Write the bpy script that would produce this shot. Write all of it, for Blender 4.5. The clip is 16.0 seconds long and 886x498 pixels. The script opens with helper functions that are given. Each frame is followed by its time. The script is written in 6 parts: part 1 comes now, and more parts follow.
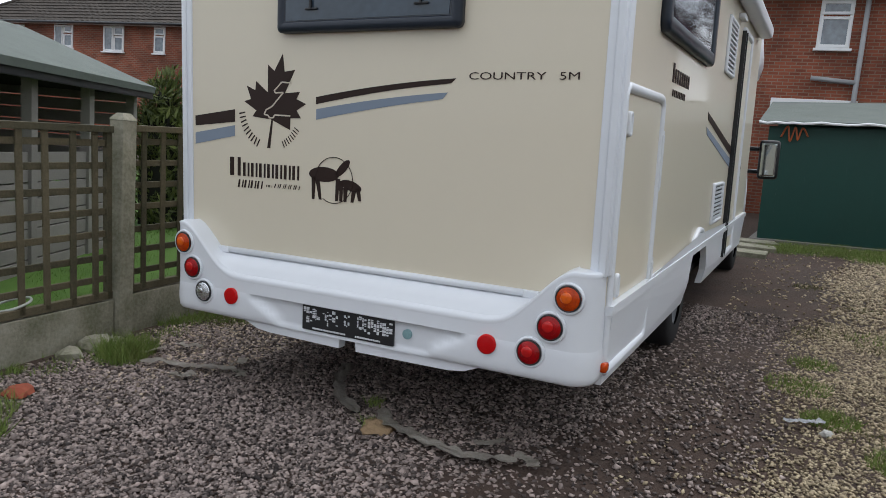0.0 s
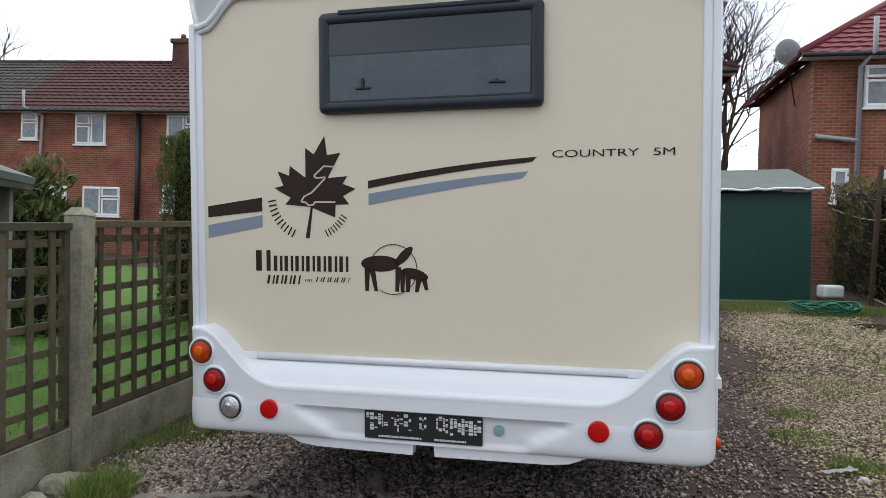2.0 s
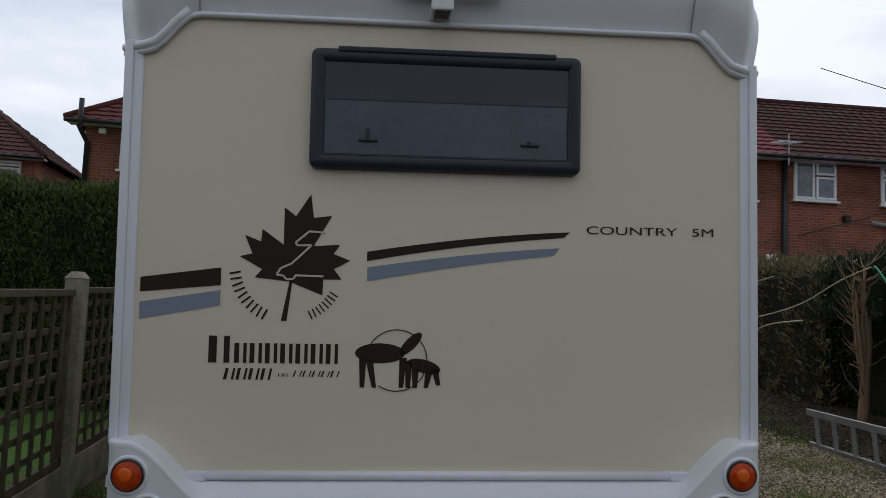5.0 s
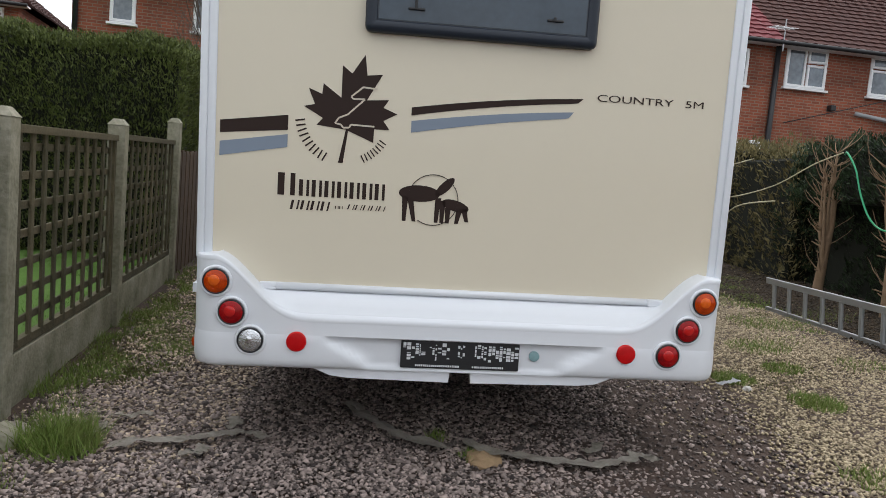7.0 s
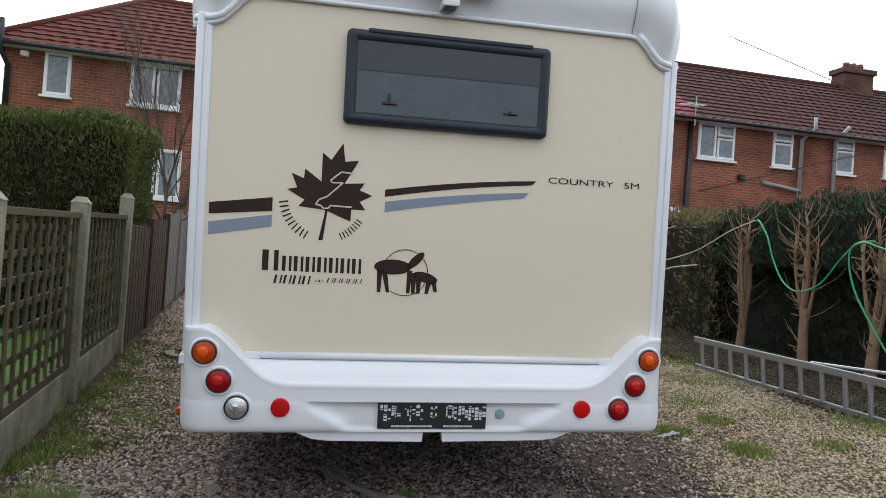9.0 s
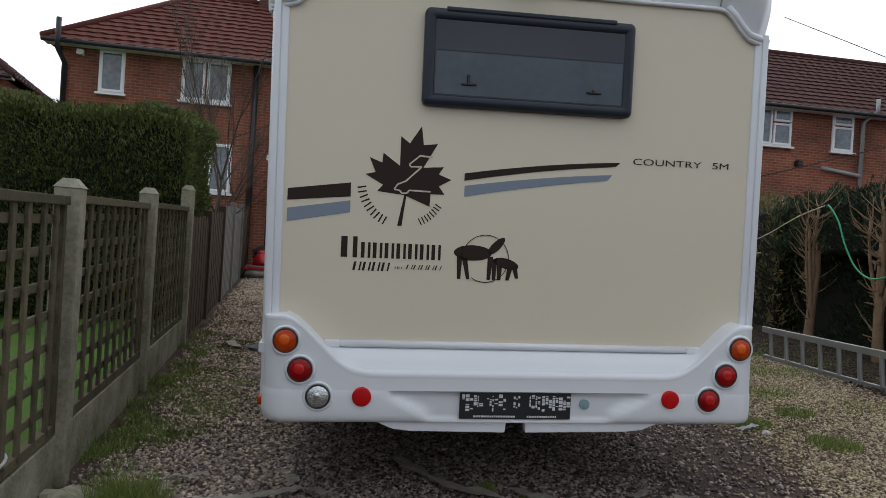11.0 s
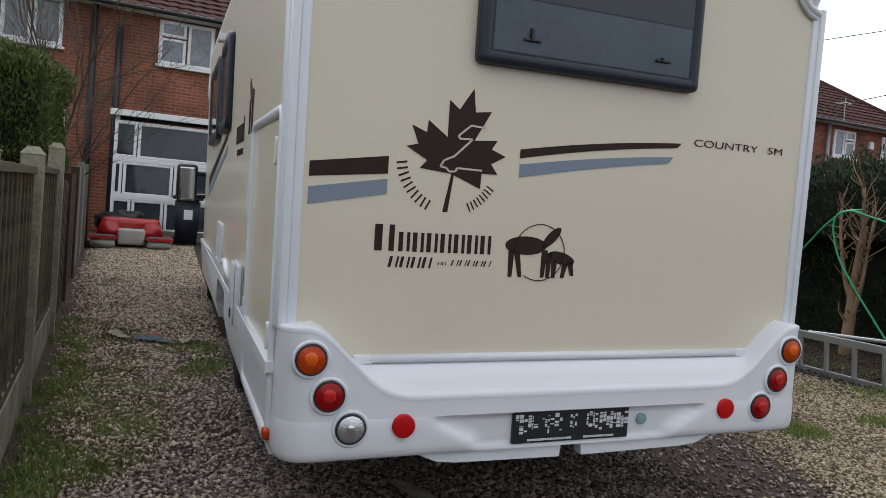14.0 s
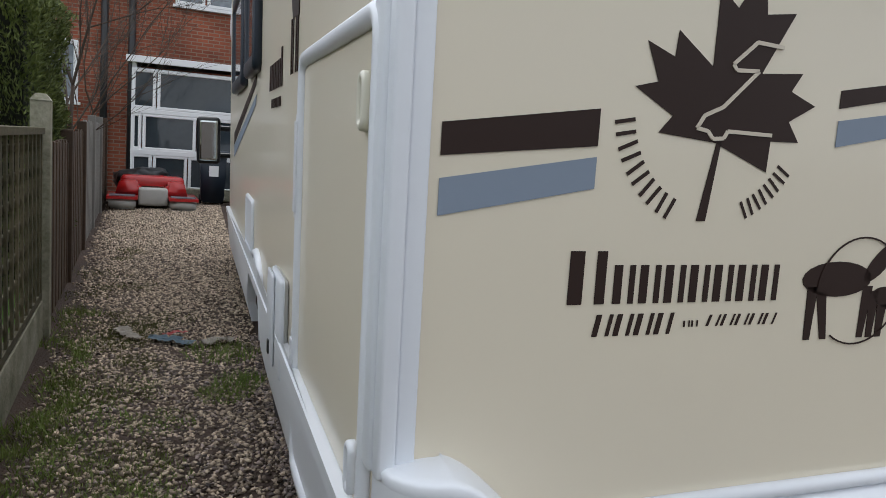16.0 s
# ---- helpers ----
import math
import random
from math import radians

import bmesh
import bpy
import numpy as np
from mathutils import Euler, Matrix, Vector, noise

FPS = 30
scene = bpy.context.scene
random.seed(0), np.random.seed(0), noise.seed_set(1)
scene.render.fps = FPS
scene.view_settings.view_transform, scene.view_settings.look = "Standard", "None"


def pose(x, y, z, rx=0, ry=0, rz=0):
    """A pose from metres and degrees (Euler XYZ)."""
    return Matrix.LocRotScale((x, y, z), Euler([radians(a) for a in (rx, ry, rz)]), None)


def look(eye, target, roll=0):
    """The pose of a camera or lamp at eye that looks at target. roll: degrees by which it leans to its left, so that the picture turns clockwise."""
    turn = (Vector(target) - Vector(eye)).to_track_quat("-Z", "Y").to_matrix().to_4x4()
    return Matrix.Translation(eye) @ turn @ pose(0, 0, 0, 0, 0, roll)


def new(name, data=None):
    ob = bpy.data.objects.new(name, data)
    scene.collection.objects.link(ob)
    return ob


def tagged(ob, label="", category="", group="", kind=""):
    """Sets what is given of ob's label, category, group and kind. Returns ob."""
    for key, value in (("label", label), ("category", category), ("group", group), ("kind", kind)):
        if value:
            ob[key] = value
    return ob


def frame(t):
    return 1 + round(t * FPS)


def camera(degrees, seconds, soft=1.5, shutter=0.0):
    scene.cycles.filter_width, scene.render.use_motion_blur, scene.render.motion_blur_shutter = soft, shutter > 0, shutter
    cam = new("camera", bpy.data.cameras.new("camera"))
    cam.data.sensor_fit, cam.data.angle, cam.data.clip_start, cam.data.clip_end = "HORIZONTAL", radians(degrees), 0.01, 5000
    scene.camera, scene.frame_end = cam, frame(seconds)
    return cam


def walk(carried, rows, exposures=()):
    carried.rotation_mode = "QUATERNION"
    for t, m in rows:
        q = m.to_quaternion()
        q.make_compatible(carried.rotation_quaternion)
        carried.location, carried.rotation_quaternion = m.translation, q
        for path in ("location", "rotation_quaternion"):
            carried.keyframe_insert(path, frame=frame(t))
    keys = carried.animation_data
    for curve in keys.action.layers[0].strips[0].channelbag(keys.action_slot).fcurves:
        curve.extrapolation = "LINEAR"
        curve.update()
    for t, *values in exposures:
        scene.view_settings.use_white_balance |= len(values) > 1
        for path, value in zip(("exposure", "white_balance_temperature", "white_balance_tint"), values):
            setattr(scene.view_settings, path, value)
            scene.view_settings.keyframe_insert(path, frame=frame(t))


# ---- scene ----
cam = camera(63.7, 16.0, 0.6)

PATH = [
    (0, (1.856, -2.823, 1.365), (0.95, -1.061, 1.09), 4.7),
    (0.5, (1.618, -2.871, 1.305), (0.771, -1.072, 1.083), 0.4),
    (1, (1.323, -2.898, 1.331), (0.587, -1.051, 1.109), 0.9),
    (1.5, (1.015, -2.989, 1.312), (0.503, -1.068, 1.093), -1.1),
    (2, (0.783, -3.016, 1.33), (0.291, -1.078, 1.294), 1.7),
    (2.5, (0.52, -2.971, 1.406), (0.11, -1.029, 1.648), 2.8),
    (3, (0.309, -2.957, 1.424), (0.162, -0.99, 1.754), 3.4),
    (3.2, (0.223, -2.949, 1.434), (0.116, -0.981, 1.77), 2.7),
    (5.3, (-0.271, -2.617, 1.328), (-0.117, -0.624, 1.395), 2.4),
    (5.5, (-0.302, -2.617, 1.295), (-0.144, -0.623, 1.266), 2.1),
    (6, (-0.355, -2.681, 1.229), (-0.122, -0.704, 1.044), 3.5),
    (6.5, (-0.367, -2.901, 1.216), (-0.198, -0.922, 0.988), 4.0),
    (7, (-0.462, -3.135, 1.246), (-0.255, -1.154, 1.068), 5.0),
    (7.5, (-0.634, -3.279, 1.232), (-0.302, -1.315, 1.057), 3.9),
    (8, (-0.687, -3.376, 1.239), (-0.343, -1.408, 1.152), 4.0),
    (8.5, (-0.684, -3.414, 1.254), (-0.31, -1.449, 1.247), 4.3),
    (8.7, (-0.679, -3.418, 1.264), (-0.299, -1.454, 1.281), 4.3),
    (10.8, (-0.831, -3.359, 1.261), (-0.475, -1.391, 1.287), 2.0),
    (11, (-0.85, -3.29, 1.221), (-0.578, -1.308, 1.214), 3.7),
    (11.5, (-1.06, -3.078, 1.194), (-0.628, -1.125, 1.165), 2.1),
    (12, (-1.29, -2.899, 1.211), (-0.737, -0.977, 1.207), -0.1),
    (12.5, (-1.508, -2.781, 1.259), (-0.822, -0.904, 1.325), -1.4),
    (13, (-1.518, -2.716, 1.294), (-0.936, -0.807, 1.424), 4.4),
    (13.5, (-1.501, -2.662, 1.285), (-0.949, -0.744, 1.42), 7.6),
    (14, (-1.557, -2.485, 1.258), (-0.835, -0.621, 1.188), 4.6),
    (14.5, (-1.534, -2.213, 1.217), (-0.873, -0.344, 0.953), 6.0),
    (15, (-1.462, -1.866, 1.257), (-0.844, 0.015, 0.978), 4.1),
    (15.5, (-1.487, -1.456, 1.314), (-0.921, 0.447, 1.08), 2.3),
    (16, (-1.479, -1.103, 1.364), (-0.822, 0.773, 1.142), 4.0),
]
walk(cam, [(t, look(eye, target, roll)) for t, eye, target, roll in PATH],
     [(0, -0.34, 6350, 10), (0.5, -0.16, 6300, 10), (1.0, -0.12, 6280, 10), (2.0, -0.12, 6350, 10), (2.5, -0.5, 6150, 10), (3.0, -1.2, 5800, 10), (3.2, -1.4, 5800, 10), (5.3, -1.38, 6400, 10), (5.5, -1.12, 6500, 10), (6.0, -0.58, 6600, 10), (6.5, -0.24, 6600, 10), (7.2, -0.06, 6550, 10), (8.7, -0.04, 6380, 10), (10.8, -0.80, 6350, 10), (11.5, -0.36, 6450, 10), (12.5, -0.12, 6380, 10), (13.2, -0.26, 6300, 10), (14.0, -0.42, 6400, 10), (14.5, -0.32, 6400, 10), (15.0, -0.30, 6400, 10), (16.0, -0.22, 6380, 10)])

# ---------- world and sun: bright overcast ----------
world = bpy.data.worlds.new("sky")
scene.world = world
world.use_nodes = True
wn, wl = world.node_tree.nodes, world.node_tree.links
wn.clear()
sky = wn.new("ShaderNodeTexSky")
sky.sky_type, sky.sun_disc = "NISHITA", False
sky.sun_elevation, sky.sun_rotation = radians(55), radians(8)
wc = wn.new("ShaderNodeTexCoord")
wm = wn.new("ShaderNodeMapping")
wm.inputs["Scale"].default_value = (1.4, 1.4, 4.0)
cl = wn.new("ShaderNodeTexNoise")
cl.inputs["Scale"].default_value, cl.inputs["Detail"].default_value = 2.2, 6
cr = wn.new("ShaderNodeValToRGB")
cr.color_ramp.elements[0].position, cr.color_ramp.elements[0].color = 0.36, (14.0, 15.2, 17.0, 1)
cr.color_ramp.elements[1].position, cr.color_ramp.elements[1].color = 0.62, (21.5, 21.8, 22.2, 1)
wx = wn.new("ShaderNodeMixRGB")
wx.inputs[0].default_value = 0.88
bg = wn.new("ShaderNodeBackground")
bg.inputs["Strength"].default_value = 0.1
wo = wn.new("ShaderNodeOutputWorld")
wl.new(wc.outputs["Generated"], wm.inputs["Vector"])
wl.new(wm.outputs[0], cl.inputs["Vector"])
wl.new(cl.outputs["Fac"], cr.inputs[0])
wl.new(sky.outputs[0], wx.inputs[1])
wl.new(cr.outputs[0], wx.inputs[2])
wd = wn.new("ShaderNodeVectorMath")
wd.operation = "DOT_PRODUCT"
wd.inputs[1].default_value = (-0.04, 0.34, 0.28)
wa = wn.new("ShaderNodeMath")
wa.inputs[1].default_value = 0.92
wv = wn.new("ShaderNodeVectorMath")
wv.operation = "SCALE"
wl.new(wc.outputs["Generated"], wd.inputs[0])
wl.new(wd.outputs["Value"], wa.inputs[0])
wl.new(wx.outputs[0], wv.inputs[0])
wl.new(wa.outputs[0], wv.inputs["Scale"])
wl.new(wv.outputs[0], bg.inputs[0])
wl.new(bg.outputs[0], wo.inputs[0])
sun = new("sun", bpy.data.lights.new("sun", "SUN"))
sun.data.energy, sun.data.angle, sun.data.color = 0.9, radians(35), (1.0, 0.97, 0.92)
sun.matrix_world = look((1.5, 11, 16), (0, 0, 0))


# ---------- materials ----------
def mat(name, col, rough=0.6, metal=0.0, var=0.0, scale=8.0, bump=0.0, bscale=60.0, coat=0.0, spec=0.5, col2=None,
        island=0.0, objvar=0.0, trans=0.0, ior=1.45, emit=0.0):
    """Procedural surface: two scales of colour variation, fine bump, optional variation per piece."""
    m = bpy.data.materials.new(name)
    m.use_nodes = True
    n, l = m.node_tree.nodes, m.node_tree.links
    b = n["Principled BSDF"]
    b.inputs["Roughness"].default_value, b.inputs["Metallic"].default_value = rough, metal
    b.inputs["Coat Weight"].default_value = coat
    b.inputs["Coat Roughness"].default_value = 0.04
    b.inputs["Specular IOR Level"].default_value = spec
    b.inputs["IOR"].default_value = ior
    b.inputs["Transmission Weight"].default_value = trans
    b.inputs["Base Color"].default_value = (*col, 1)
    if emit:
        b.inputs["Emission Color"].default_value = (*col, 1)
        b.inputs["Emission Strength"].default_value = emit
    tc = n.new("ShaderNodeTexCoord")
    out = None
    if var or col2 or island or objvar:
        c2 = col2 or tuple(c * 0.6 for c in col)
        big, fine = n.new("ShaderNodeTexNoise"), n.new("ShaderNodeTexNoise")
        for q, sc in ((big, scale), (fine, scale * 9)):
            q.inputs["Scale"].default_value, q.inputs["Detail"].default_value = sc, 5
            l.new(tc.outputs["Object"], q.inputs["Vector"])
        add = n.new("ShaderNodeMath")
        add.operation = "MULTIPLY_ADD"
        add.inputs[1].default_value = 0.65
        l.new(big.outputs["Fac"], add.inputs[0])
        half = n.new("ShaderNodeMath")
        half.operation = "MULTIPLY"
        half.inputs[1].default_value = 0.35
        l.new(fine.outputs["Fac"], half.inputs[0])
        l.new(half.outputs[0], add.inputs[2])
        ramp = n.new("ShaderNodeMapRange")
        ramp.inputs["From Min"].default_value, ramp.inputs["From Max"].default_value = 0.34, 0.68
        ramp.inputs["To Max"].default_value = max(var, 0.0)
        l.new(add.outputs[0], ramp.inputs["Value"])
        fac = ramp.outputs[0]
        if island or objvar:
            src = n.new("ShaderNodeNewGeometry").outputs["Random Per Island"] if island else n.new("ShaderNodeObjectInfo").outputs["Random"]
            mm = n.new("ShaderNodeMath")
            mm.operation = "MULTIPLY_ADD"
            mm.use_clamp = True
            mm.inputs[1].default_value = island or objvar
            l.new(src, mm.inputs[0])
            l.new(fac, mm.inputs[2])
            fac = mm.outputs[0]
        mix = n.new("ShaderNodeMixRGB")
        mix.inputs[1].default_value, mix.inputs[2].default_value = (*col, 1), (*c2, 1)
        l.new(fac, mix.inputs[0])
        l.new(mix.outputs[0], b.inputs["Base Color"])
    if bump:
        nb, bp = n.new("ShaderNodeTexNoise"), n.new("ShaderNodeBump")
        nb.inputs["Scale"].default_value, nb.inputs["Detail"].default_value = bscale, 4
        bp.inputs["Strength"].default_value, bp.inputs["Distance"].default_value = bump, 0.01
        l.new(tc.outputs["Object"], nb.inputs["Vector"])
        l.new(nb.outputs["Fac"], bp.inputs["Height"])
        l.new(bp.outputs[0], b.inputs["Normal"])
    return m


def brick_mat(name, c1, c2, mortar, axis):
    """Stretcher-bond brickwork, 225 x 75 mm gauge, with stained patches."""
    m = mat(name, c1, 0.9)
    n, l = m.node_tree.nodes, m.node_tree.links
    b = n["Principled BSDF"]
    tc, sp, cb = n.new("ShaderNodeTexCoord"), n.new("ShaderNodeSeparateXYZ"), n.new("ShaderNodeCombineXYZ")
    l.new(tc.outputs["Object"], sp.inputs[0])
    l.new(sp.outputs[axis], cb.inputs[0])
    l.new(sp.outputs["Z"], cb.inputs[1])
    br = n.new("ShaderNodeTexBrick")
    br.inputs["Scale"].default_value = 1.0
    br.inputs["Brick Width"].default_value, br.inputs["Row Height"].default_value = 0.225, 0.075
    br.inputs["Mortar Size"].default_value, br.inputs["Bias"].default_value = 0.010, 0.0
    br.inputs["Color1"].default_value, br.inputs["Color2"].default_value = (*c1, 1), (*c2, 1)
    br.inputs["Mortar"].default_value = (*mortar, 1)
    l.new(cb.outputs[0], br.inputs["Vector"])
    ns = n.new("ShaderNodeTexNoise")
    ns.inputs["Scale"].default_value, ns.inputs["Detail"].default_value = 0.9, 7
    l.new(tc.outputs["Object"], ns.inputs["Vector"])
    mr = n.new("ShaderNodeMapRange")
    mr.inputs["From Min"].default_value, mr.inputs["From Max"].default_value = 0.3, 0.7
    mr.inputs["To Min"].default_value, mr.inputs["To Max"].default_value = 0.55, 1.2
    l.new(ns.outputs["Fac"], mr.inputs["Value"])
    mx = n.new("ShaderNodeMixRGB")
    mx.blend_type = "MULTIPLY"
    mx.inputs[0].default_value = 1.0
    l.new(br.outputs["Color"], mx.inputs[1])
    l.new(mr.outputs[0], mx.inputs[2])
    l.new(mx.outputs[0], b.inputs["Base Color"])
    bp = n.new("ShaderNodeBump")
    bp.inputs["Strength"].default_value, bp.inputs["Distance"].default_value = 0.6, 0.01
    bp.invert = True
    l.new(br.outputs["Fac"], bp.inputs["Height"])
    l.new(bp.outputs[0], b.inputs["Normal"])
    return m


BRICKC = brick_mat("sooty_brick", (0.15, 0.055, 0.035), (0.10, 0.04, 0.028), (0.13, 0.10, 0.08), "X")
CREAM = mat("cream_paint", (0.668, 0.612, 0.490), 0.32, var=0.05, scale=1.6, coat=0.25, col2=None)
WHITE = mat("white_moulding", (0.70, 0.725, 0.765), 0.36, var=0.06, scale=3, bump=0.02, bscale=300, coat=0.15)
TRIM = mat("white_aluminium_trim", (0.71, 0.74, 0.785), 0.3, var=0.08, scale=5)
ALU = mat("dull_aluminium", (0.38, 0.395, 0.41), 0.45, metal=0.7, var=0.25, scale=6, bump=0.05)
BLACKP = mat("black_plastic", (0.016, 0.017, 0.019), 0.42, var=0.2, scale=12, bump=0.05, bscale=200)
FRAMEP = mat("charcoal_plastic", (0.018, 0.025, 0.038), 0.35, spec=0.4, var=0.25, scale=6, bump=0.05, bscale=200)
RUBBER = mat("tyre_rubber", (0.018, 0.018, 0.019), 0.8, var=0.3, scale=14, bump=0.2)
# dark van underside; inside the summerhouse the same near black stands for shade
DARKU = mat("underside_and_interior_shade", (0.012, 0.012, 0.013), 0.9, var=0.3, scale=4)
BROWN = mat("dark_brown_vinyl", (0.027, 0.015, 0.012), 0.5, spec=0.25, var=0.06, scale=5)
BLUE = mat("grey_blue_vinyl", (0.21, 0.255, 0.32), 0.5, spec=0.25, var=0.06, scale=5)
LINEV = mat("pale_vinyl", (0.56, 0.50, 0.41), 0.4, var=0.05)
CRIMSON = mat("crimson_lamp_plastic", (0.20, 0.002, 0.014), 0.12, var=0.6, scale=16, bump=0.1, bscale=240, spec=0.3, col2=(0.08, 0.001, 0.006))
REDL = mat("red_lamp_plastic", (0.40, 0.003, 0.006), 0.06, var=0.8, scale=16, bump=0.12, bscale=240, spec=0.35, col2=(0.10, 0.001, 0.002))
REFL = mat("red_reflector", (0.52, 0.004, 0.006), 0.25, var=0.3, scale=40, spec=0.3, bump=0.2, bscale=500)
AMBL = mat("amber_lamp_plastic", (0.62, 0.070, 0.004), 0.06, var=0.8, scale=16, bump=0.12, bscale=240, spec=0.35, col2=(0.20, 0.012, 0.001))
CLRL = mat("clear_lamp_plastic", (0.66, 0.68, 0.70), 0.10, metal=0.85, var=0.5, scale=30, coat=0.6, bump=0.3, bscale=200)
# lighter reds and ambers for the bright spot painted on each lens centre
REDB = mat("red_lens_bright_spot", (0.55, 0.012, 0.012), 0.08, var=0.6, scale=60, spec=0.6)
AMBB = mat("amber_lens_bright_spot", (0.78, 0.125, 0.008), 0.08, var=0.6, scale=60, spec=0.6)
CHROME = mat("bright_metal", (0.62, 0.63, 0.65), 0.18, metal=1.0)
PGLASS = mat("tinted_acrylic", (0.016, 0.025, 0.038), 0.07, var=0.3, scale=3, coat=0.3, spec=0.5)
BLIND = mat("grey_blind", (0.050, 0.075, 0.105), 0.12, var=0.9, scale=3, coat=0.3)
# pale blotchy base colour holds the sky's reflection in the house panes
WGLASS = mat("sky_toned_window_glass", (0.21, 0.25, 0.29), 0.05, var=0.9, scale=1.1, coat=0.6, spec=0.8, col2=(0.05, 0.062, 0.075))
DGLASS = mat("porch_glass", (0.040, 0.052, 0.062), 0.05, var=0.6, scale=1.2, coat=0.3, spec=0.5)
UPVC = mat("white_upvc", (0.78, 0.79, 0.80), 0.35, var=0.08, scale=4)
BRICKX = brick_mat("red_brick", (0.31, 0.088, 0.046), (0.20, 0.056, 0.032), (0.25, 0.17, 0.125), "X")
BRICKY = brick_mat("red_brick_side", (0.31, 0.088, 0.046), (0.20, 0.056, 0.032), (0.25, 0.17, 0.125), "Y")
TILER = mat("red_clay_tile", (0.120, 0.038, 0.028), 0.85, var=0.5, scale=2.2, bump=0.3, island=0.22, col2=(0.085, 0.033, 0.027), spec=0.2)
TILEB = mat("brown_concrete_tile", (0.080, 0.036, 0.031), 0.85, var=0.5, scale=2.2, bump=0.3, island=0.22, col2=(0.05, 0.027, 0.025), spec=0.2)
TILEG = mat("grey_concrete_tile", (0.085, 0.072, 0.062), 0.9, var=0.6, scale=1.6, bump=0.3, island=0.4, col2=(0.05, 0.045, 0.040), spec=0.2)
TILEP = mat("bright_red_tile", (0.19, 0.046, 0.052), 0.7, var=0.4, scale=2.2, bump=0.3, island=0.4, col2=(0.13, 0.036, 0.042), spec=0.2)
CONC = mat("weathered_concrete", (0.34, 0.320, 0.255), 0.95, var=1.0, scale=5, bump=0.6, bscale=45, col2=(0.125, 0.125, 0.075))
WOOD = mat("weathered_softwood", (0.135, 0.110, 0.066), 0.9, var=0.6, scale=7, bump=0.5, bscale=80, col2=(0.042, 0.040, 0.022), objvar=0.5)
WOODB = mat("brown_stained_board", (0.10, 0.062, 0.040), 0.9, var=0.6, scale=6, bump=0.5, bscale=70, col2=(0.05, 0.034, 0.024), objvar=0.5)
WOODG = mat("grey_weathered_board", (0.21, 0.20, 0.18), 0.9, var=0.6, scale=5, bump=0.5, bscale=70, col2=(0.16, 0.15, 0.14), objvar=0.45)
FELT = mat("green_grey_roofing_felt", (0.13, 0.15, 0.135), 0.95, var=0.5, scale=3, bump=0.4, bscale=150)
GREENM = mat("green_painted_sheet", (0.003, 0.047, 0.035), 0.5, var=0.35, scale=1.5, bump=0.06, bscale=40)
FOLI = mat("conifer_foliage", (0.150, 0.180, 0.040), 0.7, var=0.45, scale=1.4, island=0.6, col2=(0.020, 0.034, 0.009))
FOLID = mat("dark_conifer_foliage", (0.030, 0.062, 0.017), 0.7, var=0.5, scale=1.6, island=0.6, col2=(0.004, 0.009, 0.003))
FOLIB = mat("dry_brown_foliage", (0.22, 0.175, 0.075), 0.85, var=0.35, scale=1.6, island=0.6, col2=(0.06, 0.06, 0.022))
# near-black fill: the darkness deep inside the hedges, given by colour
CORE = mat("hedge_inner_shade", (0.009, 0.010, 0.005), 1.0, var=0.5, scale=6)
BARK = mat("pale_bark", (0.25, 0.165, 0.10), 0.9, var=0.7, scale=9, bump=0.6, bscale=40, col2=(0.13, 0.085, 0.05))
TWIG = mat("grey_brown_twig", (0.075, 0.055, 0.042), 0.9, var=0.5, scale=6)
GRASS = mat("grass_blades", (0.115, 0.205, 0.026), 0.7, var=0.4, scale=3, island=0.6, col2=(0.17, 0.18, 0.055))
LAWN = mat("lawn_turf", (0.062, 0.135, 0.012), 0.95, var=0.7, scale=2.5, bump=0.7, bscale=90, col2=(0.040, 0.088, 0.010))
STONEP = mat("pink_grey_gravel", (0.43, 0.345, 0.310), 0.75, var=0.12, scale=20, island=1.0, col2=(0.030, 0.022, 0.020))
STONET = mat("tan_gravel", (0.52, 0.43, 0.285), 0.8, var=0.12, scale=20, island=0.95, col2=(0.12, 0.088, 0.055))
CLOTH = mat("dirty_membrane", (0.50, 0.465, 0.41), 0.95, var=0.8, scale=9, bump=0.5, bscale=60, col2=(0.22, 0.19, 0.155))
BLUETARP = mat("blue_plastic_sheet", (0.05, 0.13, 0.20), 0.5, var=0.6, scale=9, col2=(0.16, 0.19, 0.19))
REDG = mat("red_gelcoat", (0.42, 0.012, 0.012), 0.3, var=0.2, scale=4, coat=0.3)
GREYG = mat("grey_gelcoat", (0.42, 0.41, 0.38), 0.6, var=0.4, scale=6)
BINM = mat("navy_bin_plastic", (0.012, 0.020, 0.032), 0.5, var=0.2, scale=6)
GREYPIPE = mat("grey_downpipe", (0.33, 0.34, 0.35), 0.55, var=0.3, scale=5)
HOSE = mat("green_hose", (0.02, 0.30, 0.13), 0.45, var=0.2, scale=9)
ROPE = mat("pale_rope", (0.50, 0.45, 0.30), 0.8, var=0.2, scale=9)
ORANGE = mat("orange_cable", (0.35, 0.09, 0.025), 0.5, var=0.2, scale=9)


# ---------- geometry helpers ----------
def part(name, bm, material, parent=None, label="", smooth=False):
    me = bpy.data.meshes.new(name)
    bm.to_mesh(me)
    bm.free()
    return part_mesh(name, me, material, parent, label, smooth)


def part_mesh(name, me, material, parent=None, label="", smooth=False):
    if material and not me.materials:
        me.materials.append(material)
    if smooth:
        me.polygons.foreach_set("use_smooth", [True] * len(me.polygons))
    ob = new(name, me)
    if parent:
        ob.parent = parent
    if label:
        tagged(ob, label)
    return ob


